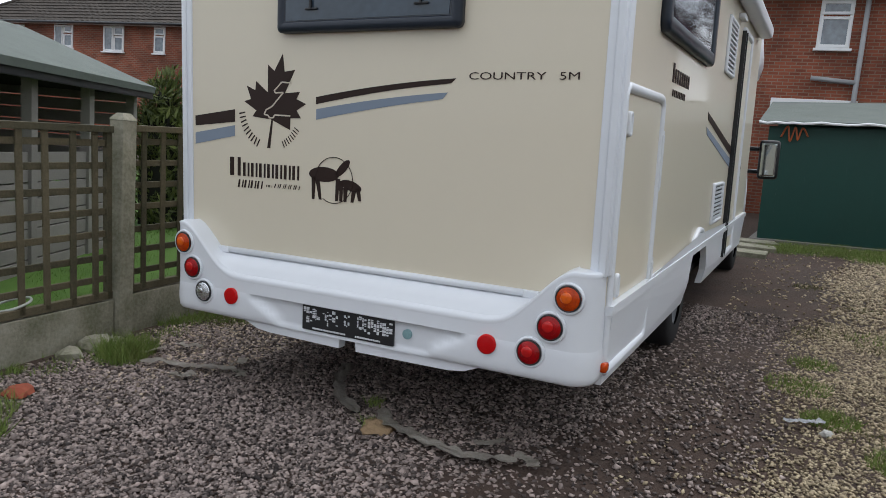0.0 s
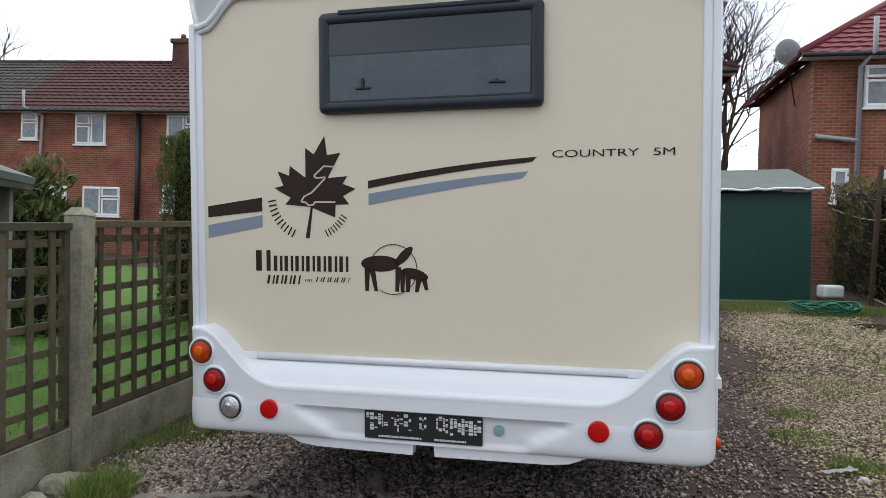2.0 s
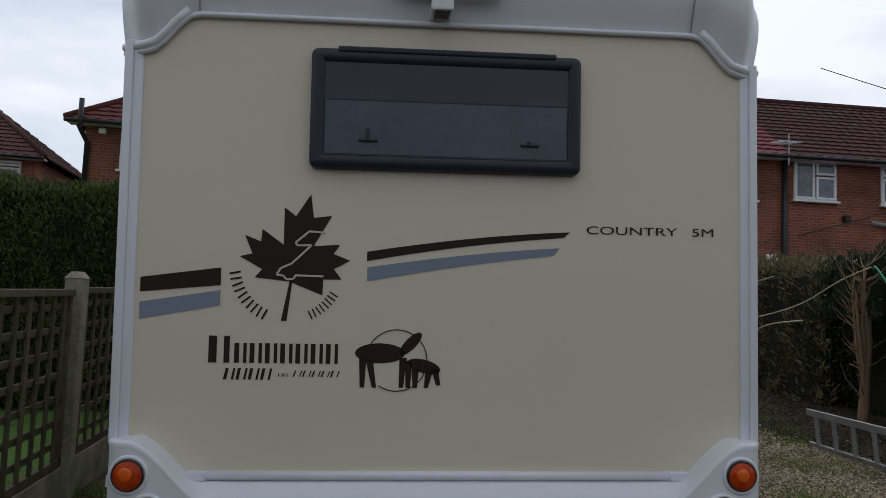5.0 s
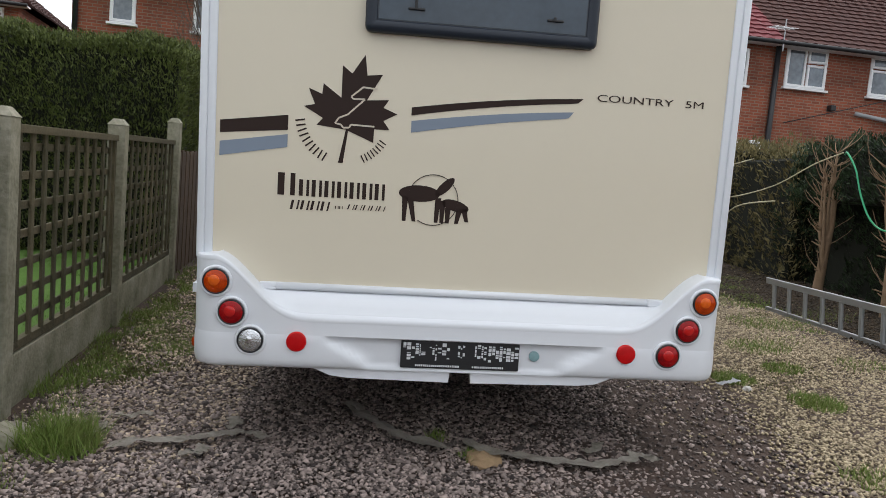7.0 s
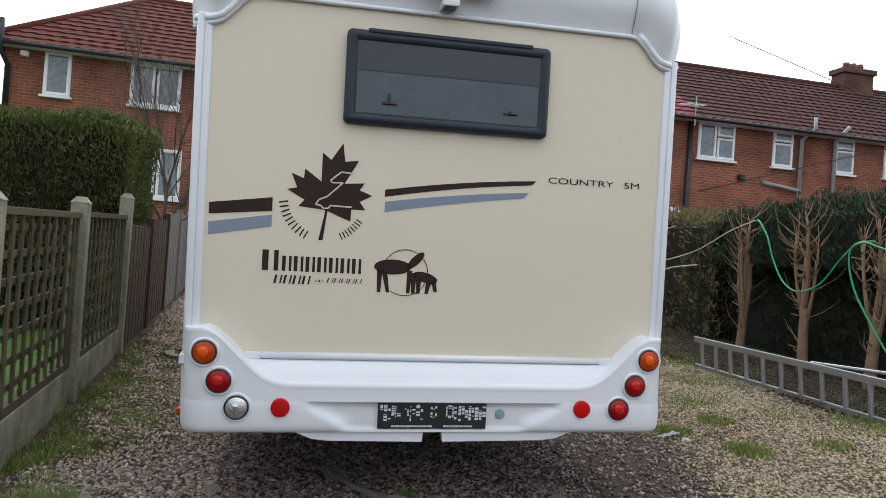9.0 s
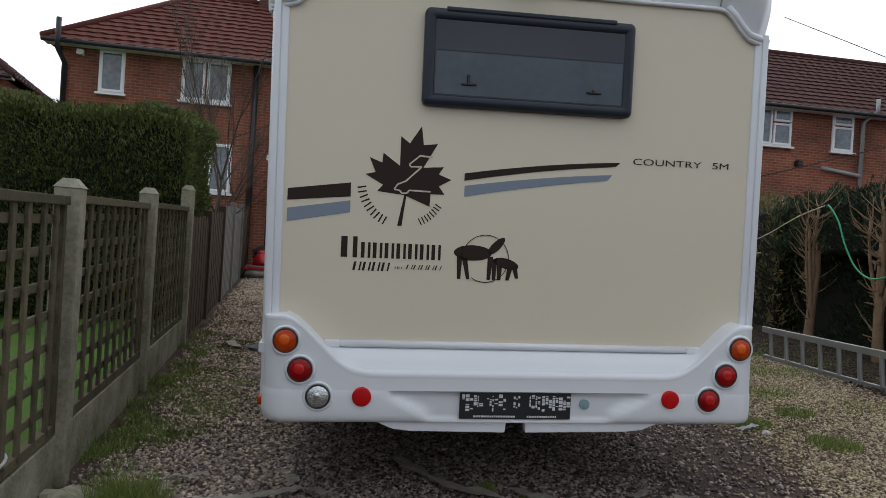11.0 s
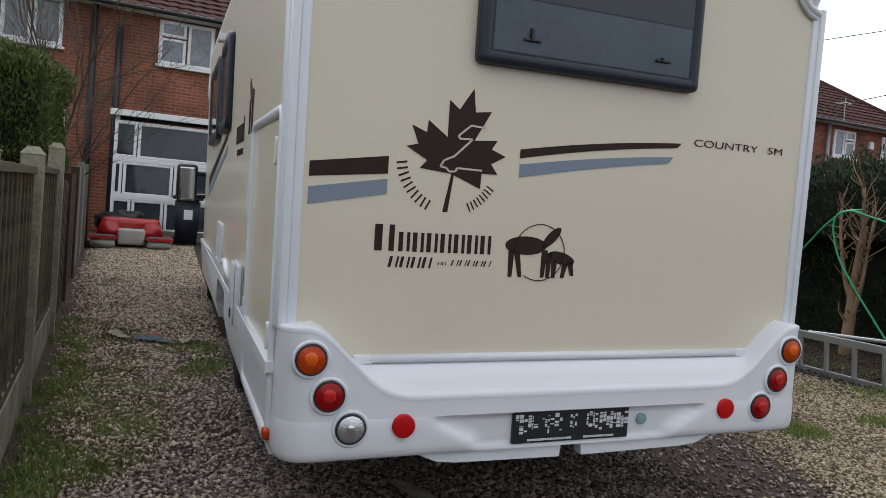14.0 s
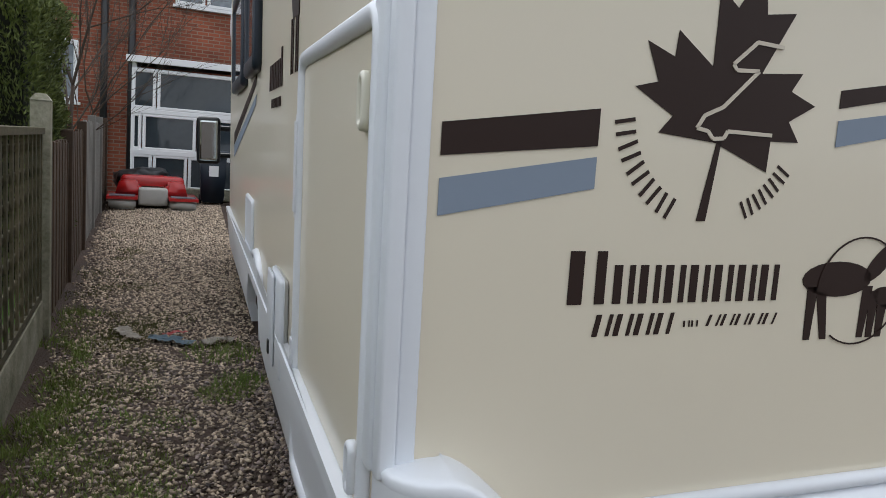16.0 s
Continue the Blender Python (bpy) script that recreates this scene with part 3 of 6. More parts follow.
def bumper():
    bm = bmesh.new()
    cols = []
    n = 110
    for k in range(n + 1):
        x = -1.06 + 2.12 * k / n
        cols.append((x, 0.0, 0.0))
    left = [(-1.06, 0.0, -radians(a)) for a in (80, 65, 50, 35, 20, 8)]
    right = [(1.06, 0.0, radians(a)) for a in (8, 20, 35, 50, 65, 80)]
    side_l = [(-1.06, y, -radians(90)) for y in (0.16, 0.10, 0.05, 0.0)]
    side_r = [(1.06, y, radians(90)) for y in (0.0, 0.05, 0.10, 0.16)]
    allc = side_l + left + cols + right + side_r
    grid = []
    for cx, cy, a in allc:
        ax = min(abs(cx) + 0.1 * abs(math.sin(a)), 1.16)
        zl = lip(ax) if abs(a) < 0.01 else 0.910 - 0.008 * abs(math.sin(a))
        zt = max(0.757, zl + 0.006)
        k = min(1.0, (zt - zl) * 9)
        sec = [(0.0, zt), (0.030, zt - 0.10 * (zt - zl)), (0.062, zl + 0.42 * (zt - zl)), (0.082, zl + 0.010 * k), (0.098, zl + 0.004 * k),
               (0.107, zl - 0.006), (0.104, zl - 0.024), (0.104, max(0.592, zl - 0.05))]
        sec += [(0.106, 0.580), (0.109, 0.565), (0.110, 0.545), (0.111, 0.52), (0.111, 0.495), (0.110, 0.47), (0.107, 0.45), (0.098, 0.437), (0.080, 0.430), (0.0, 0.425)]
        col = []
        for i, (o, z) in enumerate(sec):
            if abs(a) < 0.01 and 8 < i < 15:
                half = 0.44 + 0.17 * smooth_step(0.455, 0.59, z)
                o -= 0.034 * smooth_step(half + 0.03, half - 0.05, abs(cx)) * smooth_step(0.588, 0.575, z)
            col.append(bm.verts.new((cx + math.sin(a) * o, cy - math.cos(a) * o, z)))
        grid.append(col)
    for a, b in zip(grid, grid[1:]):
        for k in range(len(a) - 1):
            bm.faces.new((a[k], a[k + 1], b[k + 1], b[k]))
    bmesh.ops.recalc_face_normals(bm, faces=bm.faces[:])
    for a, c in zip(grid, grid[1:]):
        for r in (3, 6, 8):
            e = bm.edges.get((a[r], c[r]))
            if e:
                e.smooth = False
    b = part("rear_bumper", bm, WHITE, van, "white moulded rear bumper with round lamps", True)
    val = slab([(-0.66, 0.435), (-0.58, 0.402), (-0.50, 0.393), (-0.065, 0.387), (-0.060, 0.435)], 0.05, "y", -0.085)
    part("valance", val, WHITE, b, "white lower lip")
    val = slab([(0.03, 0.435), (0.035, 0.387), (0.52, 0.393), (0.60, 0.402), (0.68, 0.435)], 0.05, "y", -0.085)
    part("valance", val, WHITE, b, "white lower lip")
    strip = tube([(-0.845, -0.010, 0.772), (0.835, -0.010, 0.772)], 0.0165, 10)
    part("trim_strip", strip, WHITE, b, "white seam cover strip", True)
    for s in (-1, 1):
        part("strip_end", box(min(s * 0.83, s * 0.90), max(s * 0.83, s * 0.90), -0.026, 0.0, 0.755, 0.788, 0.006), WHITE, b)
    for kind, ax, z in (("amber", 1.062, 0.797), ("red", 0.995, 0.670), ("low", 0.914, 0.552), ("reflector", 0.722, 0.553)):
        for s in (-1, 1):
            x, r = s * ax - 0.004, 0.050 if kind != "reflector" else 0.042
            m = {"amber": AMBL, "red": REDL, "low": REDL if s > 0 else CLRL, "reflector": REFL}[kind]
            lab = {"amber": "round amber indicator", "red": "round red tail lamp", "low": "round red rear lamp" if s > 0 else "round clear reversing lamp", "reflector": "round red reflector"}[kind]
            y = -0.110 + (0.004 if kind == "amber" else 0)
            lamp = part("tail_lamp" if kind != "reflector" else "reflector", disc(x, z, r, y - 0.010, y + 0.03, 36, 0.014 if kind != "reflector" else 0.003), m, b, lab, True)
            if kind != "reflector":
                rim = [(x + (r + 0.010) * math.cos(t), y + 0.001, z + (r + 0.010) * math.sin(t)) for t in [2 * math.pi * k / 32 for k in range(33)]]
                part("rim", tube(rim, 0.0075, 8, cap=False), WHITE, lamp, "", True)
                gas = [(x + (r + 0.0005) * math.cos(t), y - 0.008, z + (r + 0.0005) * math.sin(t)) for t in [2 * math.pi * k / 32 for k in range(33)]]
                part("gasket", tube(gas, 0.0040, 6, cap=False), BLACKP, lamp, "", True)
                part("lens_ring", tube([(x + 0.62 * r * math.cos(t), y - 0.0170, z + 0.62 * r * math.sin(t)) for t in [2 * math.pi * k / 32 for k in range(33)]], 0.0022, 6, cap=False), m, lamp, "", True)
                # disc set on the lens face as its highlight; no bulb is modelled
                part("bright_spot", disc(x - 0.004, z + 0.006, r * (0.30 if m is CLRL else 0.46), y - 0.0262, y - 0.02, 20, 0.004), {"amber": AMBB, "red": REDB}.get(kind, CHROME if m is CLRL else REDB), lamp, "", True)
    return b


BUMP = bumper()


def plate():
    p = part("number_plate", box(-0.280, 0.243, -0.092, -0.076, 0.450, 0.582, 0.004), BLACKP, van, "black number plate in a plastic holder")
    rnd = random.Random(5)
    white = mat("plate_white", (0.62, 0.64, 0.66), 0.5)
    for a, b in ((-0.270, -0.165), (-0.155, -0.055), (-0.030, 0.010), (0.045, 0.10), (0.105, 0.235)):
        x = a
        while x < b - 0.012:
            w = rnd.uniform(0.008, 0.022)
            z = 0.485 + rnd.uniform(0, 0.03)
            while z < 0.556:
                h = rnd.uniform(0.007, 0.020)
                if rnd.random() < 0.72:
                    part("bar", box(x, x + w - 0.004, -0.0945, -0.091, z, z + h - 0.004), white, p)
                z += h
            x += w
    for x0, x1 in ((-0.215, -0.02), (0.035, 0.175)):
        x = x0
        while x < x1:
            w = rnd.uniform(0.006, 0.011)
            part("bar", box(x, x + w * 0.7, -0.0945, -0.091, 0.459, 0.467), white, p)
            x += w
    part("round_badge", disc(0.312, 0.520, 0.023, -0.088, -0.07, 24, 0.003), mat("pale_teal_badge", (0.22, 0.36, 0.38), 0.4, var=0.5, scale=90), van, "round pale teal badge")


plate()

# decals on the rear wall: plain shapes in their colours
def decal(polys, m, label, y=-0.0015, name="decal"):
    bm = bmesh.new()
    for poly in polys:
        slab(poly, 0.0012, "y", y - 0.0006, bm)
    return part(name, bm, m, van, label)


def rect(x0, x1, z0, z1, k=0.0):
    return [(x0, z0), (x1, z0), (x1 + k, z1), (x0 + k, z1)]


decal([[(-1.088, 1.412), (-0.808, 1.440), (-0.808, 1.503), (-1.088, 1.464)]], BROWN, "dark brown stripe")
decal([[(-1.088, 1.316), (-0.808, 1.368), (-0.808, 1.422), (-1.088, 1.376)]], BLUE, "grey-blue stripe")


def sweep(p0, p1, p2, w0, w1, n=14):
    top, bot = [], []
    for k in range(n + 1):
        t = k / n
        x = (1 - t) ** 2 * p0[0] + 2 * t * (1 - t) * p1[0] + t * t * p2[0]
        z = (1 - t) ** 2 * p0[1] + 2 * t * (1 - t) * p1[1] + t * t * p2[1]
        top.append((x, z))
        bot.append((x - (0.022 if k == n else 0), z - (w0 + (w1 - w0) * t)))
    return bot + top[::-1]


decal([sweep((-0.290, 1.571), (0.10, 1.640), (0.458, 1.660), 0.034, 0.020)], BROWN, "long curved dark brown stripe")
decal([sweep((-0.288, 1.514), (0.10, 1.578), (0.420, 1.600), 0.050, 0.027)], BLUE, "long curved grey-blue stripe")
# leaf emblem
LEAF = [(-0.568, 1.458), (-0.690, 1.470), (-0.664, 1.500), (-0.745, 1.545), (-0.700, 1.556), (-0.728, 1.622), (-0.671, 1.600), (-0.667, 1.645),
        (-0.590, 1.590), (-0.590, 1.725), (-0.549, 1.694), (-0.497, 1.775), (-0.485, 1.690), (-0.420, 1.698), (-0.482, 1.587), (-0.388, 1.594), (-0.410, 1.560),
        (-0.350, 1.537), (-0.408, 1.505), (-0.380, 1.468), (-0.445, 1.467), (-0.447, 1.410)]
decal([LEAF, [(-0.565, 1.460), (-0.555, 1.460), (-0.572, 1.316), (-0.592, 1.316)]], BROWN, "dark brown leaf emblem", name="leaf_emblem")
vb = bmesh.new()
for a, b in zip([(-0.440, 1.636), (-0.500, 1.640), (-0.548, 1.598), (-0.540, 1.588), (-0.490, 1.590), (-0.560, 1.522), (-0.598, 1.505), (-0.612, 1.482), (-0.588, 1.478), (-0.576, 1.465), (-0.552, 1.467), (-0.545, 1.480)],
                [(-0.500, 1.640), (-0.548, 1.598), (-0.540, 1.588), (-0.490, 1.590), (-0.560, 1.522), (-0.598, 1.505), (-0.612, 1.482), (-0.588, 1.478), (-0.576, 1.465), (-0.552, 1.467), (-0.545, 1.480), (-0.445, 1.478)]):
    d = Vector((b[0] - a[0], b[1] - a[1])).normalized() * 0.0035
    slab([(a[0] - d.y, a[1] + d.x), (a[0] + d.y, a[1] - d.x), (b[0] + d.y, b[1] - d.x), (b[0] - d.y, b[1] + d.x)], 0.002, "y", -0.0042, vb)
part("emblem_line", vb, LINEV, van, "pale line drawn across the emblem")


def arc_bars(cx, cz, r, a0, a1, n, h, skip=()):
    out = []
    for k in range(n):
        a = radians(a0 + (a1 - a0) * (k + 0.5) / n)
        c, s = math.cos(a), math.sin(a)
        w = abs(radians(a1 - a0)) * r / n * 0.28
        for off in (-0.55, 0.55):
            px, pz = cx + r * c - s * off * w * 1.6, cz + r * s + c * off * w * 1.6
            out.append([(px + c * h / 2 - s * w * 0.28, pz + s * h / 2 + c * w * 0.28), (px - c * h / 2 - s * w * 0.28, pz - s * h / 2 + c * w * 0.28),
                        (px - c * h / 2 + s * w * 0.28, pz - s * h / 2 - c * w * 0.28), (px + c * h / 2 + s * w * 0.28, pz + s * h / 2 - c * w * 0.28)])
    return out


for bar in arc_bars(-0.570, 1.510, 0.190, 184, 248, 5, 0.040) + arc_bars(-0.570, 1.510, 0.190, 293, 332, 4, 0.034):
    decal([bar], BROWN, "thin brown bar beside the emblem", name="bar")


def word_bars(x0, x1, z0, z1, n, fill, lean=0.0, first=1.0, label="plain dark brown bar"):
    """Upright bars standing in for a line of lettering, each a part of its own."""
    step = (x1 - x0) / (n - 1 + first)
    x = x0
    for k in range(n):
        w = step * (first if k == 0 else 1.0)
        zt = z1 if (k == 0 or first == 1.0) else z0 + (z1 - z0) * 0.74
        sw = w * fill * 0.5
        decal([rect(x + 0.04 * w, x + 0.04 * w + sw, z0, zt, lean)], BROWN, label, name="bar")
        decal([rect(x + 0.84 * w - sw * 0.7, x + 0.84 * w, z0, zt, lean)], BROWN, label, name="bar")
        x += w


word_bars(-0.846, -0.377, 1.165, 1.260, 8, 0.62, first=1.7)
word_bars(-0.790, -0.618, 1.106, 1.146, 4, 0.5, lean=0.008)
word_bars(-0.596, -0.560, 1.118, 1.130, 2, 0.4)
word_bars(-0.546, -0.380, 1.118, 1.140, 5, 0.34, lean=0.008)


def lettering(text, x0, x1, z, height):
    """Raised vinyl letters in the built-in font, stretched to their width."""
    cu = bpy.data.curves.new("lettering", "FONT")
    cu.body, cu.size, cu.extrude = text, 1.0, 0.0
    ob = bpy.data.objects.new("lettering", cu)
    scene.collection.objects.link(ob)
    me = bpy.data.meshes.new_from_object(ob.evaluated_get(bpy.context.evaluated_depsgraph_get()))
    bpy.data.objects.remove(ob)
    xs, ys = [v.co.x for v in me.vertices], [v.co.y for v in me.vertices]
    for v in me.vertices:
        v.co = Vector((x0 + (x1 - x0) * (v.co.x - min(xs)) / (max(xs) - min(xs)), -0.0030, z + height * (v.co.y - min(ys)) / (max(ys) - min(ys))))
    return part_mesh("lettering", me, BROWN, van, "dark brown lettering")


lettering("COUNTRY", 0.520, 0.866, 1.655, 0.030)
lettering("5M", 0.922, 1.005, 1.655, 0.030)


def pictogram(s=None):
    """Plain rounded patches and bars inside a thin ring."""
    polys = []

    def blob(cx, cz, rx, rz, n=20, rot=0.0):
        polys.append([(cx + rx * math.cos(t) * math.cos(rot) - rz * math.sin(t) * math.sin(rot), cz + rx * math.cos(t) * math.sin(rot) + rz * math.sin(t) * math.cos(rot)) for t in [2 * math.pi * k / n for k in range(n)]])
    return polys, blob


P, blob = pictogram()
blob(-0.235, 1.205, 0.090, 0.036)
blob(-0.125, 1.240, 0.055, 0.020, rot=0.8)
blob(-0.075, 1.160, 0.062, 0.024, rot=-0.25)
for x, z0, z1, k in ((-0.305, 1.082, 1.19, 0.0), (-0.262, 1.082, 1.18, -0.02), (-0.165, 1.082, 1.19, 0.005), (-0.140, 1.082, 1.18, 0.0), (-0.115, 1.082, 1.15, 0.0), (-0.075, 1.082, 1.14, 0.01), (-0.030, 1.092, 1.15, -0.015)):
    P.append([(x, z0), (x + 0.016, z0), (x + 0.022 + k, z1), (x - 0.004 + k, z1)])
for poly in P:
    decal([poly], BROWN, "plain dark brown patch", name="patch")
decal([[(-0.175 + r * math.cos(t), 1.180 + r * math.sin(t)) for t in [radians(-125 + 300 * k / 40) for k in range(41)] for r in (0.112,)] +
       [(-0.175 + 0.1085 * math.cos(t), 1.180 + 0.1085 * math.sin(t)) for t in [radians(-125 + 300 * k / 40) for k in range(40, -1, -1)]]], BROWN, "thin brown ring", y=-0.0035, name="pictogram_ring")

# side fittings: left
def side_window(s, y0, y1, z0, z1):
    w = part("side_window", at_side(box(y0 + 0.07, y1 - 0.07, -0.030, -0.012, z0 + 0.07, z1 - 0.07), s), PGLASS, van, "dark tinted side window, closed")
    part("window_frame", at_side(ring_frame(y0, y1, z0, z1, 0.085, -0.042, 0.0, 0.06), s), FRAMEP, w, "charcoal moulded frame", True)


def side_vent(s, y0, y1, z0, z1, n):
    v = part("side_vent", at_side(ring_frame(y0, y1, z0, z1, 0.03, -0.022, 0.0, 0.02), s), WHITE, van, "white slatted refrigerator vent", True)
    part("backing", at_side(box(y0 + 0.025, y1 - 0.025, -0.004, -0.002, z0 + 0.025, z1 - 0.025), s), BLACKP, v)
    for k in range(n):
        z = z0 + 0.03 + (z1 - z0 - 0.06) * (k + 0.5) / n
        part("slat", at_side(box(y0 + 0.028, y1 - 0.028, -0.018, -0.004, z - 0.006, z + 0.008), s), WHITE, v)


def side_stripes(s, y0, y1, za, zb):
    for m, dz, lab in ((BROWN, 0.0, "dark brown side stripe"), (BLUE, -0.10, "grey-blue side stripe")):
        bm = bmesh.new()
        slab([(y0, za + dz), (y1, zb + dz), (y1, zb + dz - 0.09), (y0 + 0.05, za + dz - 0.05)], 0.0025, "y", -0.0035, bm)
        part("side_stripe", at_side(bm, s), m, van, lab)


side_window(-1, 2.45, 3.15, 1.72, 2.36)
side_window(-1, 3.40, 4.60, 1.70, 2.36)
side_stripes(-1, 2.7, 4.9, 1.72, 1.42)
side_stripes(1, 2.35, 4.9, 1.66, 1.30)


def side_bars(s, y0, z0, step, h):
    for k in range(8):
        part("bar", at_side(slab(rect(y0 + step * k, y0 + step * (k + 0.6), z0, z0 + (h if k else h * 1.35)), 0.0025, "y", -0.0035), s), BROWN, van, "plain dark brown bar")
        part("bar", at_side(slab(rect(y0 + 0.03 + 0.75 * step * k, y0 + 0.03 + 0.75 * step * (k + 0.5), z0 - 0.07, z0 - 0.035), 0.0025, "y", -0.0035), s), BROWN, van, "plain dark brown bar")


side_bars(-1, 1.55, 1.60, 0.06, 0.10)
for poly in ([(1.13, 1.78), (1.27, 1.79), (1.33, 1.88), (1.30, 1.90), (1.22, 1.84), (1.13, 1.83)], rect(1.14, 1.158, 1.62, 1.79), rect(1.18, 1.198, 1.62, 1.79), rect(1.25, 1.268, 1.62, 1.79), rect(1.29, 1.308, 1.62, 1.79)):
    part("patch", at_side(slab(poly, 0.0025, "y", -0.0035), -1), BROWN, van, "plain dark brown patch")
side_bars(1, 1.02, 1.74, 0.065, 0.07)
hatch = part("service_hatch", at_side(box(1.22, 1.52, -0.030, 0.0, 0.62, 0.965, 0.018), -1), WHITE, van, "white raised service hatch", True)
part("hatch_lid", at_side(box(1.36, 1.53, -0.042, -0.028, 0.63, 0.955, 0.01), -1), WHITE, hatch, "", True)
part("lock", at_side(box(1.42, 1.45, -0.048, -0.04, 0.66, 0.71, 0.004), -1), BLACKP, hatch)
hatch2 = part("service_hatch", at_side(ring_frame(2.75, 3.25, 0.78, 1.08, 0.03, -0.016, 0.0, 0.03), -1), WHITE, van, "white framed locker hatch", True)
part("hatch_lid", at_side(box(2.77, 3.23, -0.01, 0.0, 0.80, 1.06), -1), WHITE, hatch2)
part("lamp", at_side(box(3.30, 3.42, -0.06, 0.0, 2.44, 2.50, 0.012), -1), WHITE, van, "small white side lamp")
# right side
side_window(1, 0.62, 2.15, 1.93, 2.45)
side_vent(1, 2.98, 3.55, 0.84, 1.16, 8)
side_vent(1, 2.95, 3.45, 1.98, 2.40, 10)
dr = part("entrance_door", at_side(box(3.95, 4.55, -0.012, 0.0, 0.52, 2.40, 0.004), 1), CREAM, van, "cream entrance door")
part("door_frame", at_side(ring_frame(3.90, 4.60, 0.46, 2.46, 0.05, -0.03, 0.0, 0.06), 1), WHITE, dr, "white frame", True)
for y in (3.88, 4.00):
    part("door_seal", at_side(box(y, y + 0.025, -0.034, 0.0, 0.48, 2.42, 0.004), 1), BLACKP, dr, "black rubber seal")
part("awning_light", at_side(box(3.5, 3.7, -0.05, 0.0, 2.46, 2.50, 0.01), 1), WHITE, van, "small white awning lamp")
part("awning", at_side(box(2.6, 5.4, -0.13, 0.0, 2.56, 2.68, 0.03), 1), WHITE, van, "white rolled awning case", True)

# cab
def cab():
    bm = bmesh.new()
    prof = [(5.55, 0.42), (5.55, 2.05), (5.95, 2.02), (6.55, 1.45), (7.15, 1.25), (7.45, 0.95), (7.50, 0.45)]
    slab(prof, 2.1, "x", -1.05, bm)
    bmesh.ops.bevel(bm, geom=bm.edges[:], offset=0.06, segments=2, affect="EDGES")
    c = part("cab", bm, WHITE, van, "white van cab", True)
    part("windscreen", slab([(6.00, 2.0), (6.50, 1.50), (6.53, 1.52), (6.03, 2.03)], 1.7, "x", -0.85), PGLASS, c, "dark windscreen")
    lu = bmesh.new()
    slab([(LEN - 0.1, 2.05), (6.15, 2.15), (6.65, 2.35), (6.60, 2.55), (6.10, 2.80), (LEN - 0.1, 2.84)], 2.30, "x", -1.15, lu)
    bmesh.ops.bevel(lu, geom=lu.edges[:], offset=0.07, segments=3, affect="EDGES")
    part("luton", lu, WHITE, van, "white over-cab bulge", True)
    for s in (-1, 1):
        part("cab_window", box(min(s * 1.035, s * 1.058), max(s * 1.035, s * 1.058), 5.7, 6.35, 1.42, 1.92, 0.01), PGLASS, c, "dark cab side window")
        arm = part("wing_mirror", box(min(s * 1.25, s * 1.46), max(s * 1.25, s * 1.46), 5.90, 6.02, 1.12, 1.55, 0.045, 3), BLACKP, van, "large black wing mirror", True)
        part("mirror_glass", box(min(s * 1.272, s * 1.438), max(s * 1.272, s * 1.438), 5.888, 5.902, 1.15, 1.52, 0.02), mat("mirror_glass", (0.55, 0.60, 0.60), 0.04, metal=1.0), arm, "mirror glass")
        for z in (1.20, 1.45):
            part("arm", tube([(s * 1.0, 6.02, z), (s * 1.28, 5.97, z)], 0.025, 8), BLACKP, arm)


cab()


# ---------- fence along the drive ----------
def fence_x(y):
    return -2.145 - 0.072 * y


def concrete_post(y, h=1.50):
    bm = box(-0.06, 0.06, -0.055, 0.055, -0.3, h - 0.04, 0.008)
    t = bmesh.ops.create_cube(bm, size=1.0)
    for v in t["verts"]:
        top = v.co.z > 0
        v.co = Vector((v.co.x * (0.06 if top else 0.128), v.co.y * (0.06 if top else 0.118), h - 0.04 + (0.045 if top else 0)))
    p = part("concrete_post", bm, CONC)
    x = fence_x(y)
    p.matrix_basis = pose(x, y, gz(x, y), 0, 0, 4.3)
    return tagged(p, "weathered concrete fence post with a pointed top", "fence post", "posts of the drive fence")


posts_y = [-3.46, -1.55, 0.35, 2.24, 4.20]
for y in posts_y:
    concrete_post(y, 1.47 if y < 2 else (1.50 if y < 3 else 1.60))


def bay_matrix(y0, y1):
    x0, x1 = fence_x(y0), fence_x(y1)
    z = (gz(x0, y0) + gz(x1, y1)) / 2
    return Matrix.Translation((x0, y0, gz(x0, y0))) @ Matrix.Rotation(math.atan2(y1 - y0, x1 - x0), 4, "Z") @ Matrix.Rotation(-math.atan2(gz(x1, y1) - gz(x0, y0), y1 - y0) * 0.75, 4, "Y")


def gravel_board(y0, y1):
    L = y1 - y0
    bm = box(0.06, L - 0.06, -0.024, 0.024, -0.12, 0.27, 0.006)
    p = part("gravel_board", bm, CONC)
    p.matrix_basis = bay_matrix(y0, y1)
    return tagged(p, "stained concrete gravel board under the trellis", "gravel board", "boards of the drive fence")


